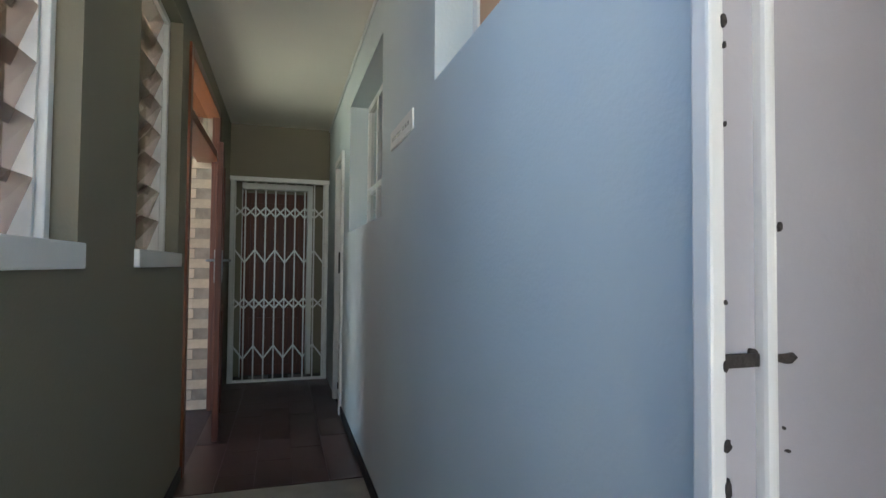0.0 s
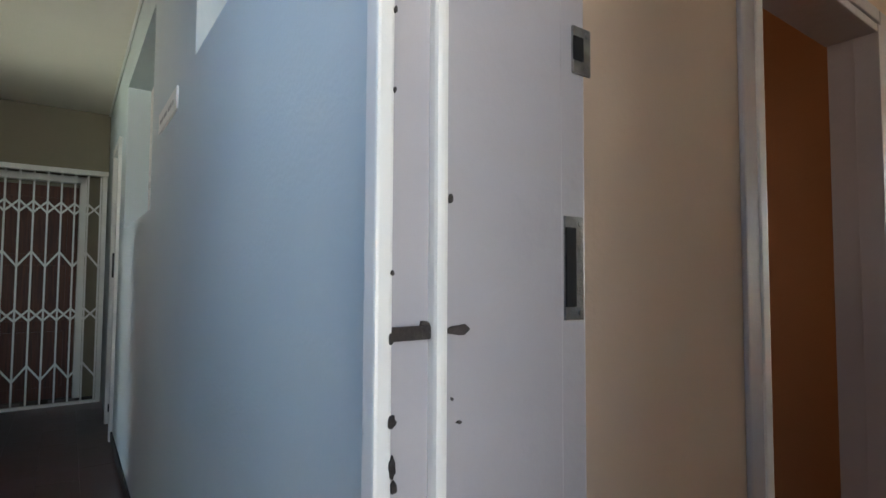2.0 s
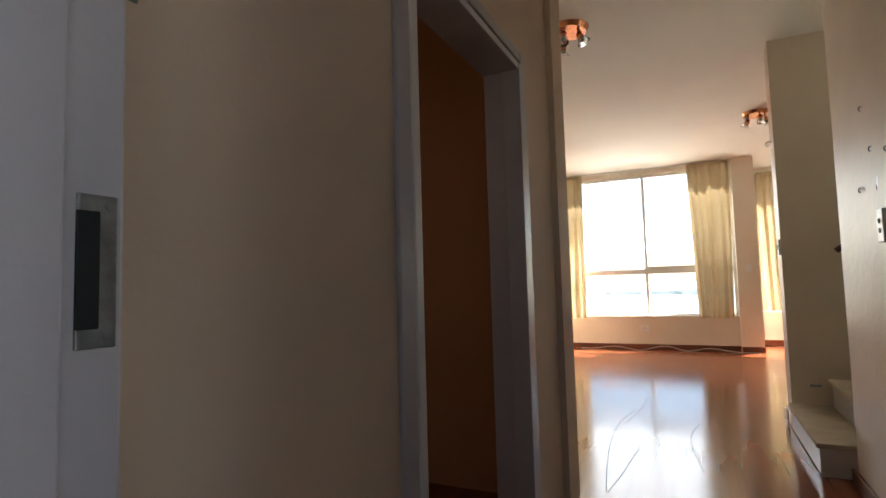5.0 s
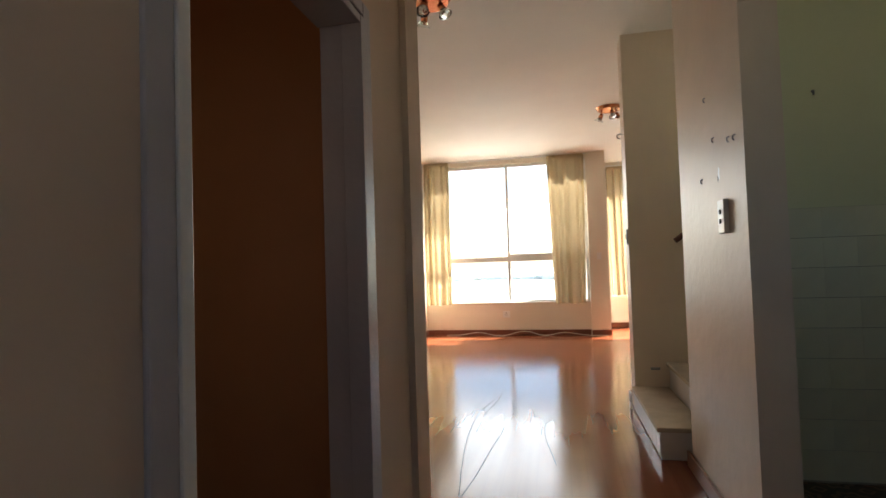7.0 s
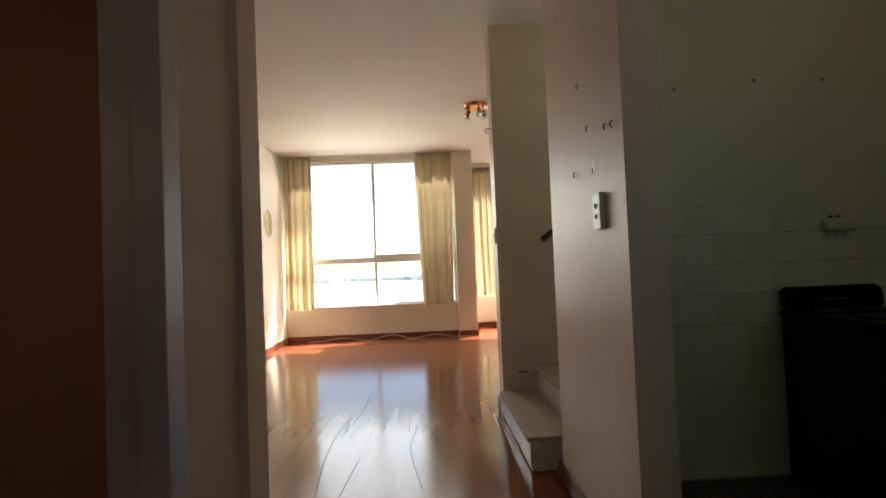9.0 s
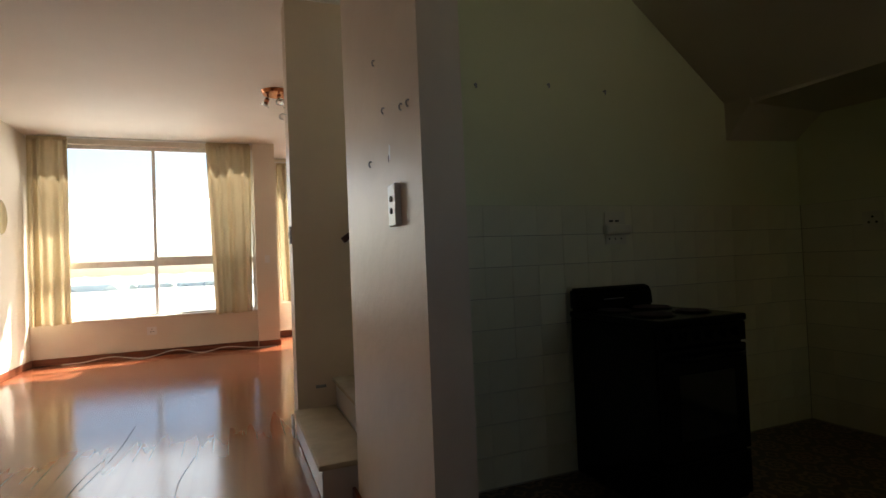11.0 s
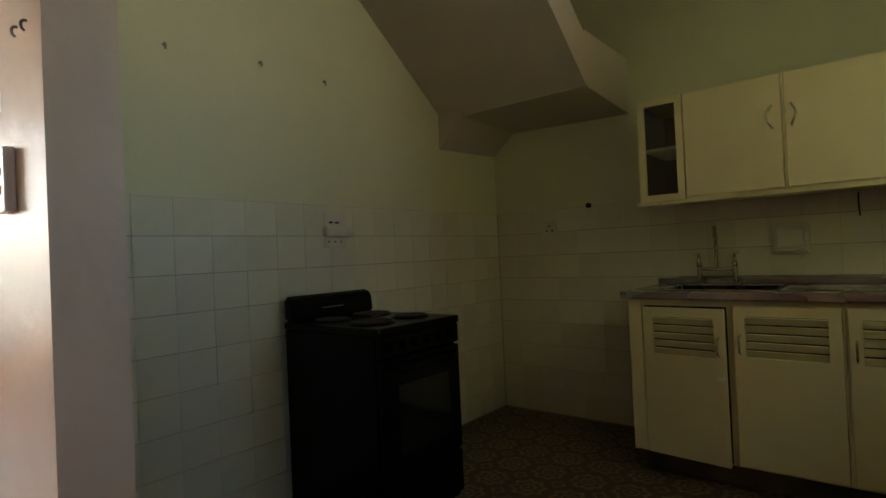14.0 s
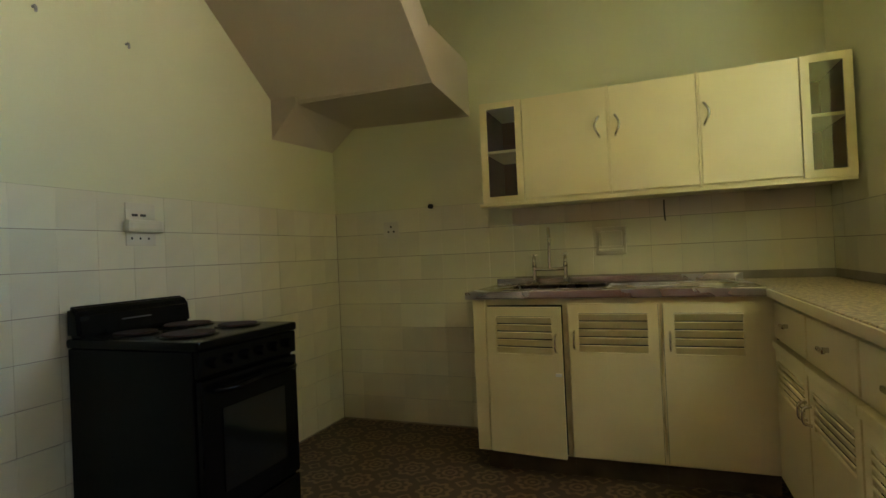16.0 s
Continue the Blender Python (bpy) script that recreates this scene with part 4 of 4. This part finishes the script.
# ---- kitchen ----
def louvre_door(parent, w, h, handle_at, m):
    """A painted door with five louvre slats in its top, hinged flush; local x across, y out, z up."""
    bm = bmesh.new()
    lz0, lz1, e = h * 0.68, h - 0.045, 0.045
    bm_box(bm, 0, -0.018, 0, w, 0, lz0)
    bm_box(bm, 0, -0.018, lz0, e, 0, h)
    bm_box(bm, w - e, -0.018, lz0, w, 0, h)
    bm_box(bm, e, -0.018, lz1, w - e, 0, h)
    bm_box(bm, e, -0.018, lz0, w - e, -0.0165, lz1)
    bmesh.ops.remove_doubles(bm, verts=bm.verts, dist=0.0001)
    d = part("door", bm, M_CAB, parent)
    d.matrix_local = m
    # black backing draws the shade between the slats
    box("slat_shade_sheet", M_HOLE, e + 0.001, -0.0163, lz0 + 0.001, w - e - 0.001, -0.0155, lz1 - 0.001, d, 0, "black sheet painting the shade behind the slats")
    sl = mesh_of("slat", bm_box(bmesh.new(), e + 0.001, -0.003, -0.0172, w - e - 0.001, 0.003, 0.0172, 0.0015), M_CAB)
    for i in range(5):
        s = new("slat", sl)
        s.parent, s.matrix_local = d, pose(0, -0.006, lz0 + (i + 0.5) * (lz1 - lz0) / 5, -26, 0, 0)
    hx = handle_at
    tube("handle", [(hx, 0.0, h * 0.70), (hx, 0.022, h * 0.715), (hx, 0.026, h * 0.76), (hx, 0.022, h * 0.805), (hx, 0.0, h * 0.82)], 0.005, M_CHROME, d, "tarnished chrome bow handle")
    return d


FY = -1.437  # face of the carcass along the sink wall; doors stand proud of it
FX = 2.625   # face of the carcass along the west wall
# along the sink wall local x runs east and local y runs north, out of the doors
for k, (x0, x1, d0, d1) in enumerate(((3.485, 3.955, 3.51, 3.88), (3.075, 3.484, 3.085, 3.48), (2.627, 3.074, 2.705, 3.065))):
    c = thing("base_cabinet", "cream painted sink cabinet with a louvred door ajar" if k == 0 else "cream painted base cabinet with a louvred door", "cabinet", group="sink wall base cabinets")
    box("body", M_CAB, x0, KY0 + 0.012, 0.11, x1, FY, 0.862, c)
    box("plinth", M_PLINTH, x0, KY0 + 0.012, 0.0, x1 - (0.03 if k == 0 else 0), FY - 0.06, 0.109, c, 0, "mottled dark brown recessed plinth")
    # the body is solid; this sheet paints the door crack's shade
    box("opening", M_HOLE, d0 - 0.0015, FY + 0.0003, 0.118, d1 + 0.0015, FY + 0.0012, 0.834, c, 0, "near-black sheet painting the shade in the crack round the door")
    w = d1 - d0
    dm = Matrix.Translation((d0, FY + 0.0195, 0.125))
    if k == 0:
        dm = Matrix.Translation((d1, FY + 0.0195, 0.112)) @ Matrix.Rotation(radians(-5), 4, "Z") @ Matrix.Translation((-w, 0, 0))
    louvre_door(c, w, 0.715, 0.025 if k == 0 else w - 0.025, dm)
    if k == 0:
        box("latch", M_WHITE, d0 + 0.005, FY + 0.046, 0.50, d0 + 0.035, FY + 0.058, 0.515, c, 0.002, "small white catch")
        box("end_stile", M_CAB, 3.89, FY + 0.001, 0.11, 3.955, FY + 0.012, 0.862, c, 0.003)

# along the west wall: drawers over louvred doors, facing east
ys = (-1.40, -0.915, -0.445, 0.02, 0.40, 0.77)
for k in range(5):
    y0, y1 = ys[k], ys[k + 1]
    c = thing("drawer_cabinet", "cream painted cabinet with a drawer over a louvred door", "cabinet", group="west wall base cabinets")
    box("body", M_CAB, KX0 + 0.012, y0 + 0.0005, 0.11, FX, y1 - 0.0005, 0.862, c)
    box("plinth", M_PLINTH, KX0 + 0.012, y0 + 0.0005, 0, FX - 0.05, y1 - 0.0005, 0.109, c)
    box("shelf_edge", M_CAB, FX + 0.001, y0 + 0.001, 0.655, FX + 0.028, y1 - 0.001, 0.685, c, 0.004)
    dr = box("drawer", M_CAB, FX + 0.001, y0 + 0.008, 0.70, FX + 0.019, y1 - 0.008, 0.845, c, 0.004)
    ym = (y0 + y1) / 2
    bm = bm_cyl(bmesh.new(), (FX + 0.019, ym, 0.775), (FX + 0.034, ym, 0.775), 0.008, seg=12)
    bm_box(bm, FX + 0.034, ym - 0.032, 0.768, FX + 0.045, ym + 0.032, 0.782, 0.004)
    part("knob", bm, M_CHROME, dr, "chrome bow-tie knob")
    w = y1 - y0 - 0.016
    m = Matrix.Translation((FX + 0.0195, y1 - 0.008, 0.125)) @ Matrix.Rotation(-math.pi / 2, 4, "Z")
    louvre_door(c, w, 0.525, w - 0.02 if k % 2 else 0.02, m)

wt = thing("sink_top", "stainless steel sink top with a pressed bowl and drainer", "sink")
bm = bmesh.new()
SKX0, SKX1 = 3.33, 3.80
for b in ((2.657, -2.028, 0.866, SKX0, -1.405, 0.90), (SKX1, -2.028, 0.866, 3.985, -1.405, 0.90), (SKX0, -1.54, 0.866, SKX1, -1.405, 0.90), (SKX0, -2.028, 0.866, SKX1, -1.90, 0.90)):
    bm_box(bm, *b)
part("worktop", bm, M_SINK, wt)
bowl = bmesh.new()
for b in ((SKX0, -1.90, 0.755, SKX1, -1.54, 0.76), (SKX0 - 0.004, -1.90, 0.755, SKX0, -1.54, 0.898), (SKX1, -1.90, 0.755, SKX1 + 0.004, -1.54, 0.898), (SKX0, -1.904, 0.755, SKX1, -1.90, 0.898), (SKX0, -1.54, 0.755, SKX1, -1.536, 0.898)):
    bm_box(bowl, *b)
part("bowl", bowl, M_SINK, wt)
for q in ((SKX0 - 0.02, -1.92, SKX1 + 0.02, -1.90), (SKX0 - 0.02, -1.54, SKX1 + 0.02, -1.52), (SKX0 - 0.02, -1.90, SKX0, -1.54), (SKX1, -1.90, SKX1 + 0.02, -1.54)):
    box("bowl_rim", M_CHROME, q[0], q[1], 0.9005, q[2], q[3], 0.906, wt, 0.002, "bright pressed bowl rim")
box("upstand", M_SINK, 2.657, -2.0275, 0.9005, 3.985, -2.017, 0.935, wt, 0.003)
for i in range(7):
    box("drainer_rib", M_SINK, 2.80, -1.88 + i * 0.05, 0.9005, 3.22, -1.865 + i * 0.05, 0.904, wt, 0.0015)
box("front_rim", M_SINK, 2.657, -1.4045, 0.868, 3.985, -1.398, 0.904, wt, 0.003)
tp = thing("kitchen_tap", "chrome swan-neck mixer tap with cross handles", "tap", pose(3.65, -1.96, 0.9))
tube("crossbar", [(-0.09, 0, 0.09), (0, 0, 0.085), (0.09, 0, 0.09)], 0.010, M_CHROME, tp)
for s in (-1, 1):
    tube("inlet_leg", [(0.09 * s, 0, 0.001), (0.09 * s, 0, 0.05), (0.09 * s, 0, 0.10)], 0.012, M_CHROME, tp)
    part("flange", bm_cyl(bmesh.new(), (0.09 * s, 0, 0.0005), (0.09 * s, 0, 0.012), 0.026, 0.018, 18), M_CHROME, tp)
    hnd = part("valve", bm_cyl(bmesh.new(), (0.09 * s, 0, 0.10), (0.09 * s, 0, 0.165), 0.014, 0.008, 14), M_CHROME, tp, smooth=True)
    for a in range(4):
        c_, q_ = math.cos(a * math.pi / 2 + 0.4), math.sin(a * math.pi / 2 + 0.4)
        tube("handle_arm", [(0.09 * s, 0, 0.172), (0.09 * s + 0.013 * c_, 0.013 * q_, 0.174), (0.09 * s + 0.022 * c_, 0.022 * q_, 0.174)], 0.005, M_CHROME, hnd)
tube("spout", [(0, 0, 0.085), (0, 0.0, 0.18), (-0.005, 0.02, 0.27), (-0.015, 0.08, 0.315), (-0.025, 0.14, 0.30), (-0.03, 0.16, 0.26)], 0.010, M_CHROME, tp)
ct = thing("counter_top", "speckled ochre laminate counter top along the wall", "counter")
box("top", M_TOP, KX0 + 0.012, -2.028, 0.864, 2.6565, 0.78, 0.902, ct, 0.004)
box("front_edge", M_CAB, 2.6567, -1.396, 0.864, 2.665, 0.78, 0.898, ct, 0.002, "cream edging strip")

# wall cupboards over the sink
UY, UZ0, UZ1 = -1.62, 1.36, 1.90
uc = thing("wall_cupboard", "cream painted wall cupboard row with glazed ends", "cupboard")
UB = ((2.26, 2.455), (3.705, 3.93))
box("body", M_CAB, 2.456, KY0 + 0.001, UZ0, 3.704, UY - 0.016, UZ1, uc)
for x0, x1 in UB:
    bm = bmesh.new()
    t = 0.018
    for b in ((x0, KY0 + 0.001, UZ0, x0 + t, UY - 0.016, UZ1), (x1 - t, KY0 + 0.001, UZ0, x1, UY - 0.016, UZ1), (x0 + t, KY0 + 0.001, UZ0, x1 - t, UY - 0.016, UZ0 + t),
              (x0 + t, KY0 + 0.001, UZ1 - t, x1 - t, UY - 0.016, UZ1), (x0 + t, KY0 + 0.001, UZ0 + t, x1 - t, KY0 + 0.01, UZ1 - t)):
        bm_box(bm, *b)
    part("end_box", bm, M_CAB, uc)
    # dark sheets put shade inside the glazed ends
    box("inner_lining", M_DOOR, x0 + t, KY0 + 0.0105, UZ0 + t, x1 - t, KY0 + 0.0115, UZ1 - t, uc, 0, "dark sheet standing in for shade inside the cupboard")
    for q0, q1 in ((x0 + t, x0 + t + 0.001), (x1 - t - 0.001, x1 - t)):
        box("inner_lining", M_DOOR, q0, KY0 + 0.012, UZ0 + t, q1, UY - 0.03, UZ1 - t, uc, 0, "dark sheet standing in for shade inside the cupboard")
    box("shelf", M_CAB, x0 + t + 0.0015, KY0 + 0.0125, UZ0 + 0.27, x1 - t - 0.0015, UY - 0.03, UZ0 + 0.285, uc)
    bm = bmesh.new()
    e = 0.035
    for b in ((x0, UY - 0.015, UZ0, x0 + e, UY, UZ1), (x1 - e, UY - 0.015, UZ0, x1, UY, UZ1), (x0 + e, UY - 0.015, UZ0, x1 - e, UY, UZ0 + e), (x0 + e, UY - 0.015, UZ1 - e, x1 - e, UY, UZ1)):
        bm_box(bm, *b)
    gd = part("glazed_door", bm, M_CAB, uc)
    box("pane", M_GLASS, x0 + e, UY - 0.01, UZ0 + e, x1 - e, UY - 0.007, UZ1 - e, gd)
for k, (x0, x1, hx, s) in enumerate(((3.275, 3.70, 3.325, 1), (2.872, 3.262, 3.225, -1), (2.46, 2.858, 2.83, -1))):
    d = box("door", M_CAB, x0, UY - 0.015, UZ0 + 0.012, x1, UY, UZ1 - 0.004, uc, 0.003)
    zc = 1.70
    tube("handle", [(hx - 0.012 * s, UY, zc - 0.052), (hx - 0.010 * s, UY + 0.016, zc - 0.046), (hx + 0.008 * s, UY + 0.026, zc), (hx - 0.010 * s, UY + 0.016, zc + 0.046), (hx - 0.012 * s, UY, zc + 0.052)], 0.006, M_CHROME, d, "curved chrome handle")
for x in (3.2685, 2.865):
    box("stile", M_CAB, x - 0.005, UY - 0.015, UZ0, x + 0.005, UY + 0.004, UZ1, uc, 0.002)
box("light_rail", M_CAB, 2.26, UY - 0.05, UZ0 - 0.018, 3.95, UY - 0.004, UZ0 - 0.001, uc, 0.003)

# stove
sv = thing("stove", "black enamel freestanding electric stove with four plates", "stove", pose(5.10, -0.16, 0, 0, 0, 0))
# local: x to the wall, so the front is at x = -0.64
W_, D_ = 0.50, 0.64
box("body", M_BLACK, -D_ + 0.03, -W_, 0.03, -0.02, 0, 0.82, sv, 0.006)
box("hob", M_BLACK, -D_, -W_ - 0.004, 0.821, -0.015, 0.004, 0.855, sv, 0.010)
bm = bmesh.new()
prof = [(-0.085, 0.8555), (-0.012, 0.8555), (-0.012, 0.968), (-0.045, 0.972), (-0.075, 0.945)]
a = [bm.verts.new((x, -W_, z)) for x, z in prof]
b = [bm.verts.new((x, 0, z)) for x, z in prof]
bm.faces.new(a)
bm.faces.new(list(reversed(b)))
for k in range(5):
    bm.faces.new((a[k], b[k], b[(k + 1) % 5], a[(k + 1) % 5]))
bmesh.ops.bevel(bm, geom=list(bm.edges), offset=0.012, segments=3, affect="EDGES")
part("back_panel", bm, M_BLACK, sv)
box("badge_strip", M_STEEL, -0.081, -0.30, 0.905, -0.076, -0.17, 0.909, sv, 0, "dull metal badge strip")
for x, y, r in ((-0.20, -0.13, 0.075), (-0.20, -0.37, 0.09), (-0.46, -0.13, 0.09), (-0.46, -0.37, 0.075)):
    hp = part("hotplate", bm_cyl(bmesh.new(), (x, y, 0.8555), (x, y, 0.866), r, r * 0.97, 28), M_PLATE, sv, "rusty solid hotplate")
    part("plate_rim", bm_cyl(bmesh.new(), (x, y, 0.8552), (x, y, 0.861), r + 0.012, r + 0.008, 28), M_BLACK, hp)
box("control_panel", M_BLACK, -D_ + 0.004, -W_ + 0.002, 0.735, -D_ + 0.029, -0.002, 0.82, sv, 0.006)
for i in range(6):
    part("control_knob", bm_cyl(bmesh.new(), (-D_ + 0.004, -0.06 - i * 0.076, 0.778), (-D_ - 0.018, -0.06 - i * 0.076, 0.778), 0.019, 0.015, 16), M_BLACK, sv)
od = box("oven_door", M_BLACK, -D_ + 0.002, -W_ + 0.006, 0.26, -D_ + 0.0295, -0.006, 0.725, sv, 0.006)
box("oven_window", M_BLACKGLASS, -D_ - 0.002, -W_ + 0.09, 0.34, -D_ + 0.0015, -0.09, 0.62, od, 0.001, "dark oven glass")
tube("door_handle", [(-D_ + 0.002, -0.05, 0.69), (-D_ - 0.03, -0.06, 0.69), (-D_ - 0.032, -0.25, 0.69), (-D_ - 0.03, -0.44, 0.69), (-D_ + 0.002, -0.45, 0.69)], 0.010, M_BLACK, od)
box("drawer", M_BLACK, -D_ + 0.004, -W_ + 0.006, 0.06, -D_ + 0.0295, -0.006, 0.25, sv, 0.006)
for x in (-0.58, -0.06):
    for y in (-0.46, -0.04):
        part("foot", bm_cyl(bmesh.new(), (x, y, 0.0), (x, y, 0.03), 0.018, seg=12), M_BLACKP, sv)

# sockets and small fittings
ks = thing("stove_isolator", "cream stove switch panel with two dark rockers and a chipped box", "switch")
box("plate", M_FITTING, KX1 - 0.016, -0.575, 1.195, KX1 - 0.0105, -0.435, 1.375, ks, 0.002)
box("lower_box", M_FITTING, KX1 - 0.055, -0.592, 1.248, KX1 - 0.0162, -0.418, 1.302, ks, 0.016)
for y in (-0.515, -0.475):
    box("rocker", M_BLACKP, KX1 - 0.022, y - 0.012, 1.318, KX1 - 0.0162, y + 0.012, 1.328, ks, 0.001)
for y in (-0.54, -0.50, -0.46):
    part("hole", bm_cyl(bmesh.new(), (KX1 - 0.0162, y, 1.225), (KX1 - 0.0172, y, 1.225), 0.005, seg=10), M_HOLE, ks)
k2 = thing("wall_socket", "cream wall socket on the tiles", "socket")
box("plate", M_FITTING, 4.64, KY0 + 0.0105, 1.22, 4.75, KY0 + 0.018, 1.33, k2, 0.003)
for dx, dz in ((-0.02, -0.01), (0.02, -0.01), (0, 0.022)):
    part("hole", bm_cyl(bmesh.new(), (4.695 + dx, KY0 + 0.018, 1.275 + dz), (4.695 + dx, KY0 + 0.0195, 1.275 + dz), 0.007, seg=10), M_HOLE, k2)
k3 = thing("pipe_stub", "dark pipe stub in the wall", "pipe")
part("stub", bm_cyl(bmesh.new(), (4.404, KY0 + 0.0105, 1.412), (4.404, KY0 + 0.03, 1.412), 0.016, seg=14), M_HOLE, k3)
k4 = thing("soap_holder", "cream ceramic soap holder on the tiled wall", "soap holder")
box("back", M_FITTING, 3.225, KY0 + 0.0105, 1.055, 3.39, KY0 + 0.026, 1.215, k4, 0.007)
box("bowl", M_FITTING, 3.245, KY0 + 0.0265, 1.092, 3.37, KY0 + 0.06, 1.19, k4, 0.014, "rounded cream soap recess")
box("dish", M_FITTING, 3.24, KY0 + 0.0265, 1.07, 3.375, KY0 + 0.075, 1.09, k4, 0.006)
box("lip", M_FITTING, 3.24, KY0 + 0.065, 1.0905, 3.375, KY0 + 0.075, 1.105, k4, 0.003)
tube("hanging_wire", [(3.02, KY0 + 0.014, 1.345), (3.022, KY0 + 0.014, 1.30), (3.018, KY0 + 0.014, 1.23)], 0.004, M_BLACKP)
tagged(bpy.data.objects["hanging_wire"], "short dark wire hanging under the cupboards", "wire")
for y, z in ((0.313, 2.02), (-0.115, 2.055), (-0.48, 2.048)):
    h = thing("wall_plug", "dark screw hook in the kitchen wall", "hook", group="hooks over the stove")
    tube("hook", [(KX1 - 0.0005, y, z), (KX1 - 0.015, y, z), (KX1 - 0.018, y, z - 0.02)], 0.005, M_STEEL, h)

# ---- pieces of walls and floors, last ----
TP = 0.1555
tile_x = mesh_of("tile", bm_box(bmesh.new(), -0.004, -TP / 2 + 0.0006, -TP / 2 + 0.0016, 0.004, TP / 2 - 0.0006, TP / 2 - 0.0016), M_TILE)
tile_y = mesh_of("tile", bm_box(bmesh.new(), -TP / 2 + 0.0006, -0.004, -TP / 2 + 0.0016, TP / 2 - 0.0006, 0.004, TP / 2 - 0.0016), M_TILE)
tile_p = mesh_of("tile", bm_box(bmesh.new(), -TP / 2 + 0.0006, -0.004, -TP / 2 + 0.0016, TP / 2 - 0.0006, 0.004, TP / 2 - 0.0016), M_TILE_PINK)
tile_cut = mesh_of("tile", bm_box(bmesh.new(), -0.0335, -0.004, -TP / 2 + 0.0016, 0.0335, 0.004, TP / 2 - 0.0016), M_TILE)
we, wsth, ww = bpy.data.objects["wall_kitchen_east"], bpy.data.objects["wall_kitchen_south"], bpy.data.objects["wall_kitchen_west"]
rng = random.Random(11)


def lay(me, wall_ob, x, y, z, along):
    t = new("tile", me)
    t.parent = wall_ob
    j = rng.uniform(-0.0009, 0.0009)
    t.matrix_local = pose(x + (0 if along else j), y + (j if along else 0), z, rng.uniform(-.25, .25), rng.uniform(-.25, .25), rng.uniform(-.25, .25))


box("grout_bed", M_GROUT, KX1 - 0.0045, KY0 + 0.001, 0.0, KX1 - 0.0002, SY0 - 0.001, 1.41, we)
box("grout_bed", M_GROUT, KX0 + 0.0005, KY0 + 0.0002, 0.0, KX1 - 0.005, KY0 + 0.0045, 1.41, wsth)
box("grout_bed", M_GROUT, KX0 + 0.0002, KY0 + 0.005, 0.9, KX0 + 0.0045, 0.80, 1.41, ww)
for r in range(9):
    z = 1.41 - (r + 0.5) * TP
    for c in range(18):
        lay(tile_x, we, KX1 - 0.0055, KY0 + 0.012 + (c + 0.5) * TP, z, False)
    for c in range(19):
        x = KX1 - 0.012 - (c + 0.5) * TP
        if z > 0.9 or x > 3.9:
            if x > KX0 + 0.08:
                lay(tile_p if r == 0 and x < 3.9 else tile_y, wsth, x, KY0 + 0.0055, z, True)
    if z > 0.9:
        lay(tile_cut, wsth, KX0 + 0.044, KY0 + 0.0055, z, True)
        for c in range(17):
            lay(tile_x, ww, KX0 + 0.0055, KY0 + 0.012 + (c + 0.5) * TP, z, False)

wf = bpy.data.objects["walkway_slab"]
qt = mesh_of("tile", bm_box(bmesh.new(), -0.0985, -0.1985, -0.009, 0.0985, 0.1985, 0.009), M_QUARRY)
for c in range(5):
    for r in range(8):
        y = 4.91 + r * 0.40 - (0.2 if c % 2 else 0)
        if 4.90 < y < 7.65:
            t = new("tile", qt)
            t.parent, t.matrix_local = wf, pose(WX0 + 0.099 + c * 0.199, y, -0.010 + rng.uniform(-0.001, 0.001), 0, 0, 0)

half = mesh_of("tile", bm_box(bmesh.new(), -0.0985, -0.0985, -0.009, 0.0985, 0.0985, 0.009), M_QUARRY)
for c in (1, 3):
    t = new("tile", half)
    t.parent, t.matrix_local = wf, pose(WX0 + 0.099 + c * 0.199, 4.81, -0.010, 0, 0, 0)
bk = mesh_of("brick", bm_box(bmesh.new(), -0.108, -0.006, -0.036, 0.108, 0.006, 0.036), M_BRICK)
core = [o for o in df.children if o.name.startswith("brick_reveal")][0]
for r in range(25):
    for c in range(5):
        x = WX0 - 0.16 - c * 0.226 - (0.113 if r % 2 else 0)
        t = new("brick", bk)
        t.parent, t.matrix_local = core, pose(x, 6.433 + rng.uniform(-0.002, 0.002), 0.042 + r * 0.082, 0, 0, 0)
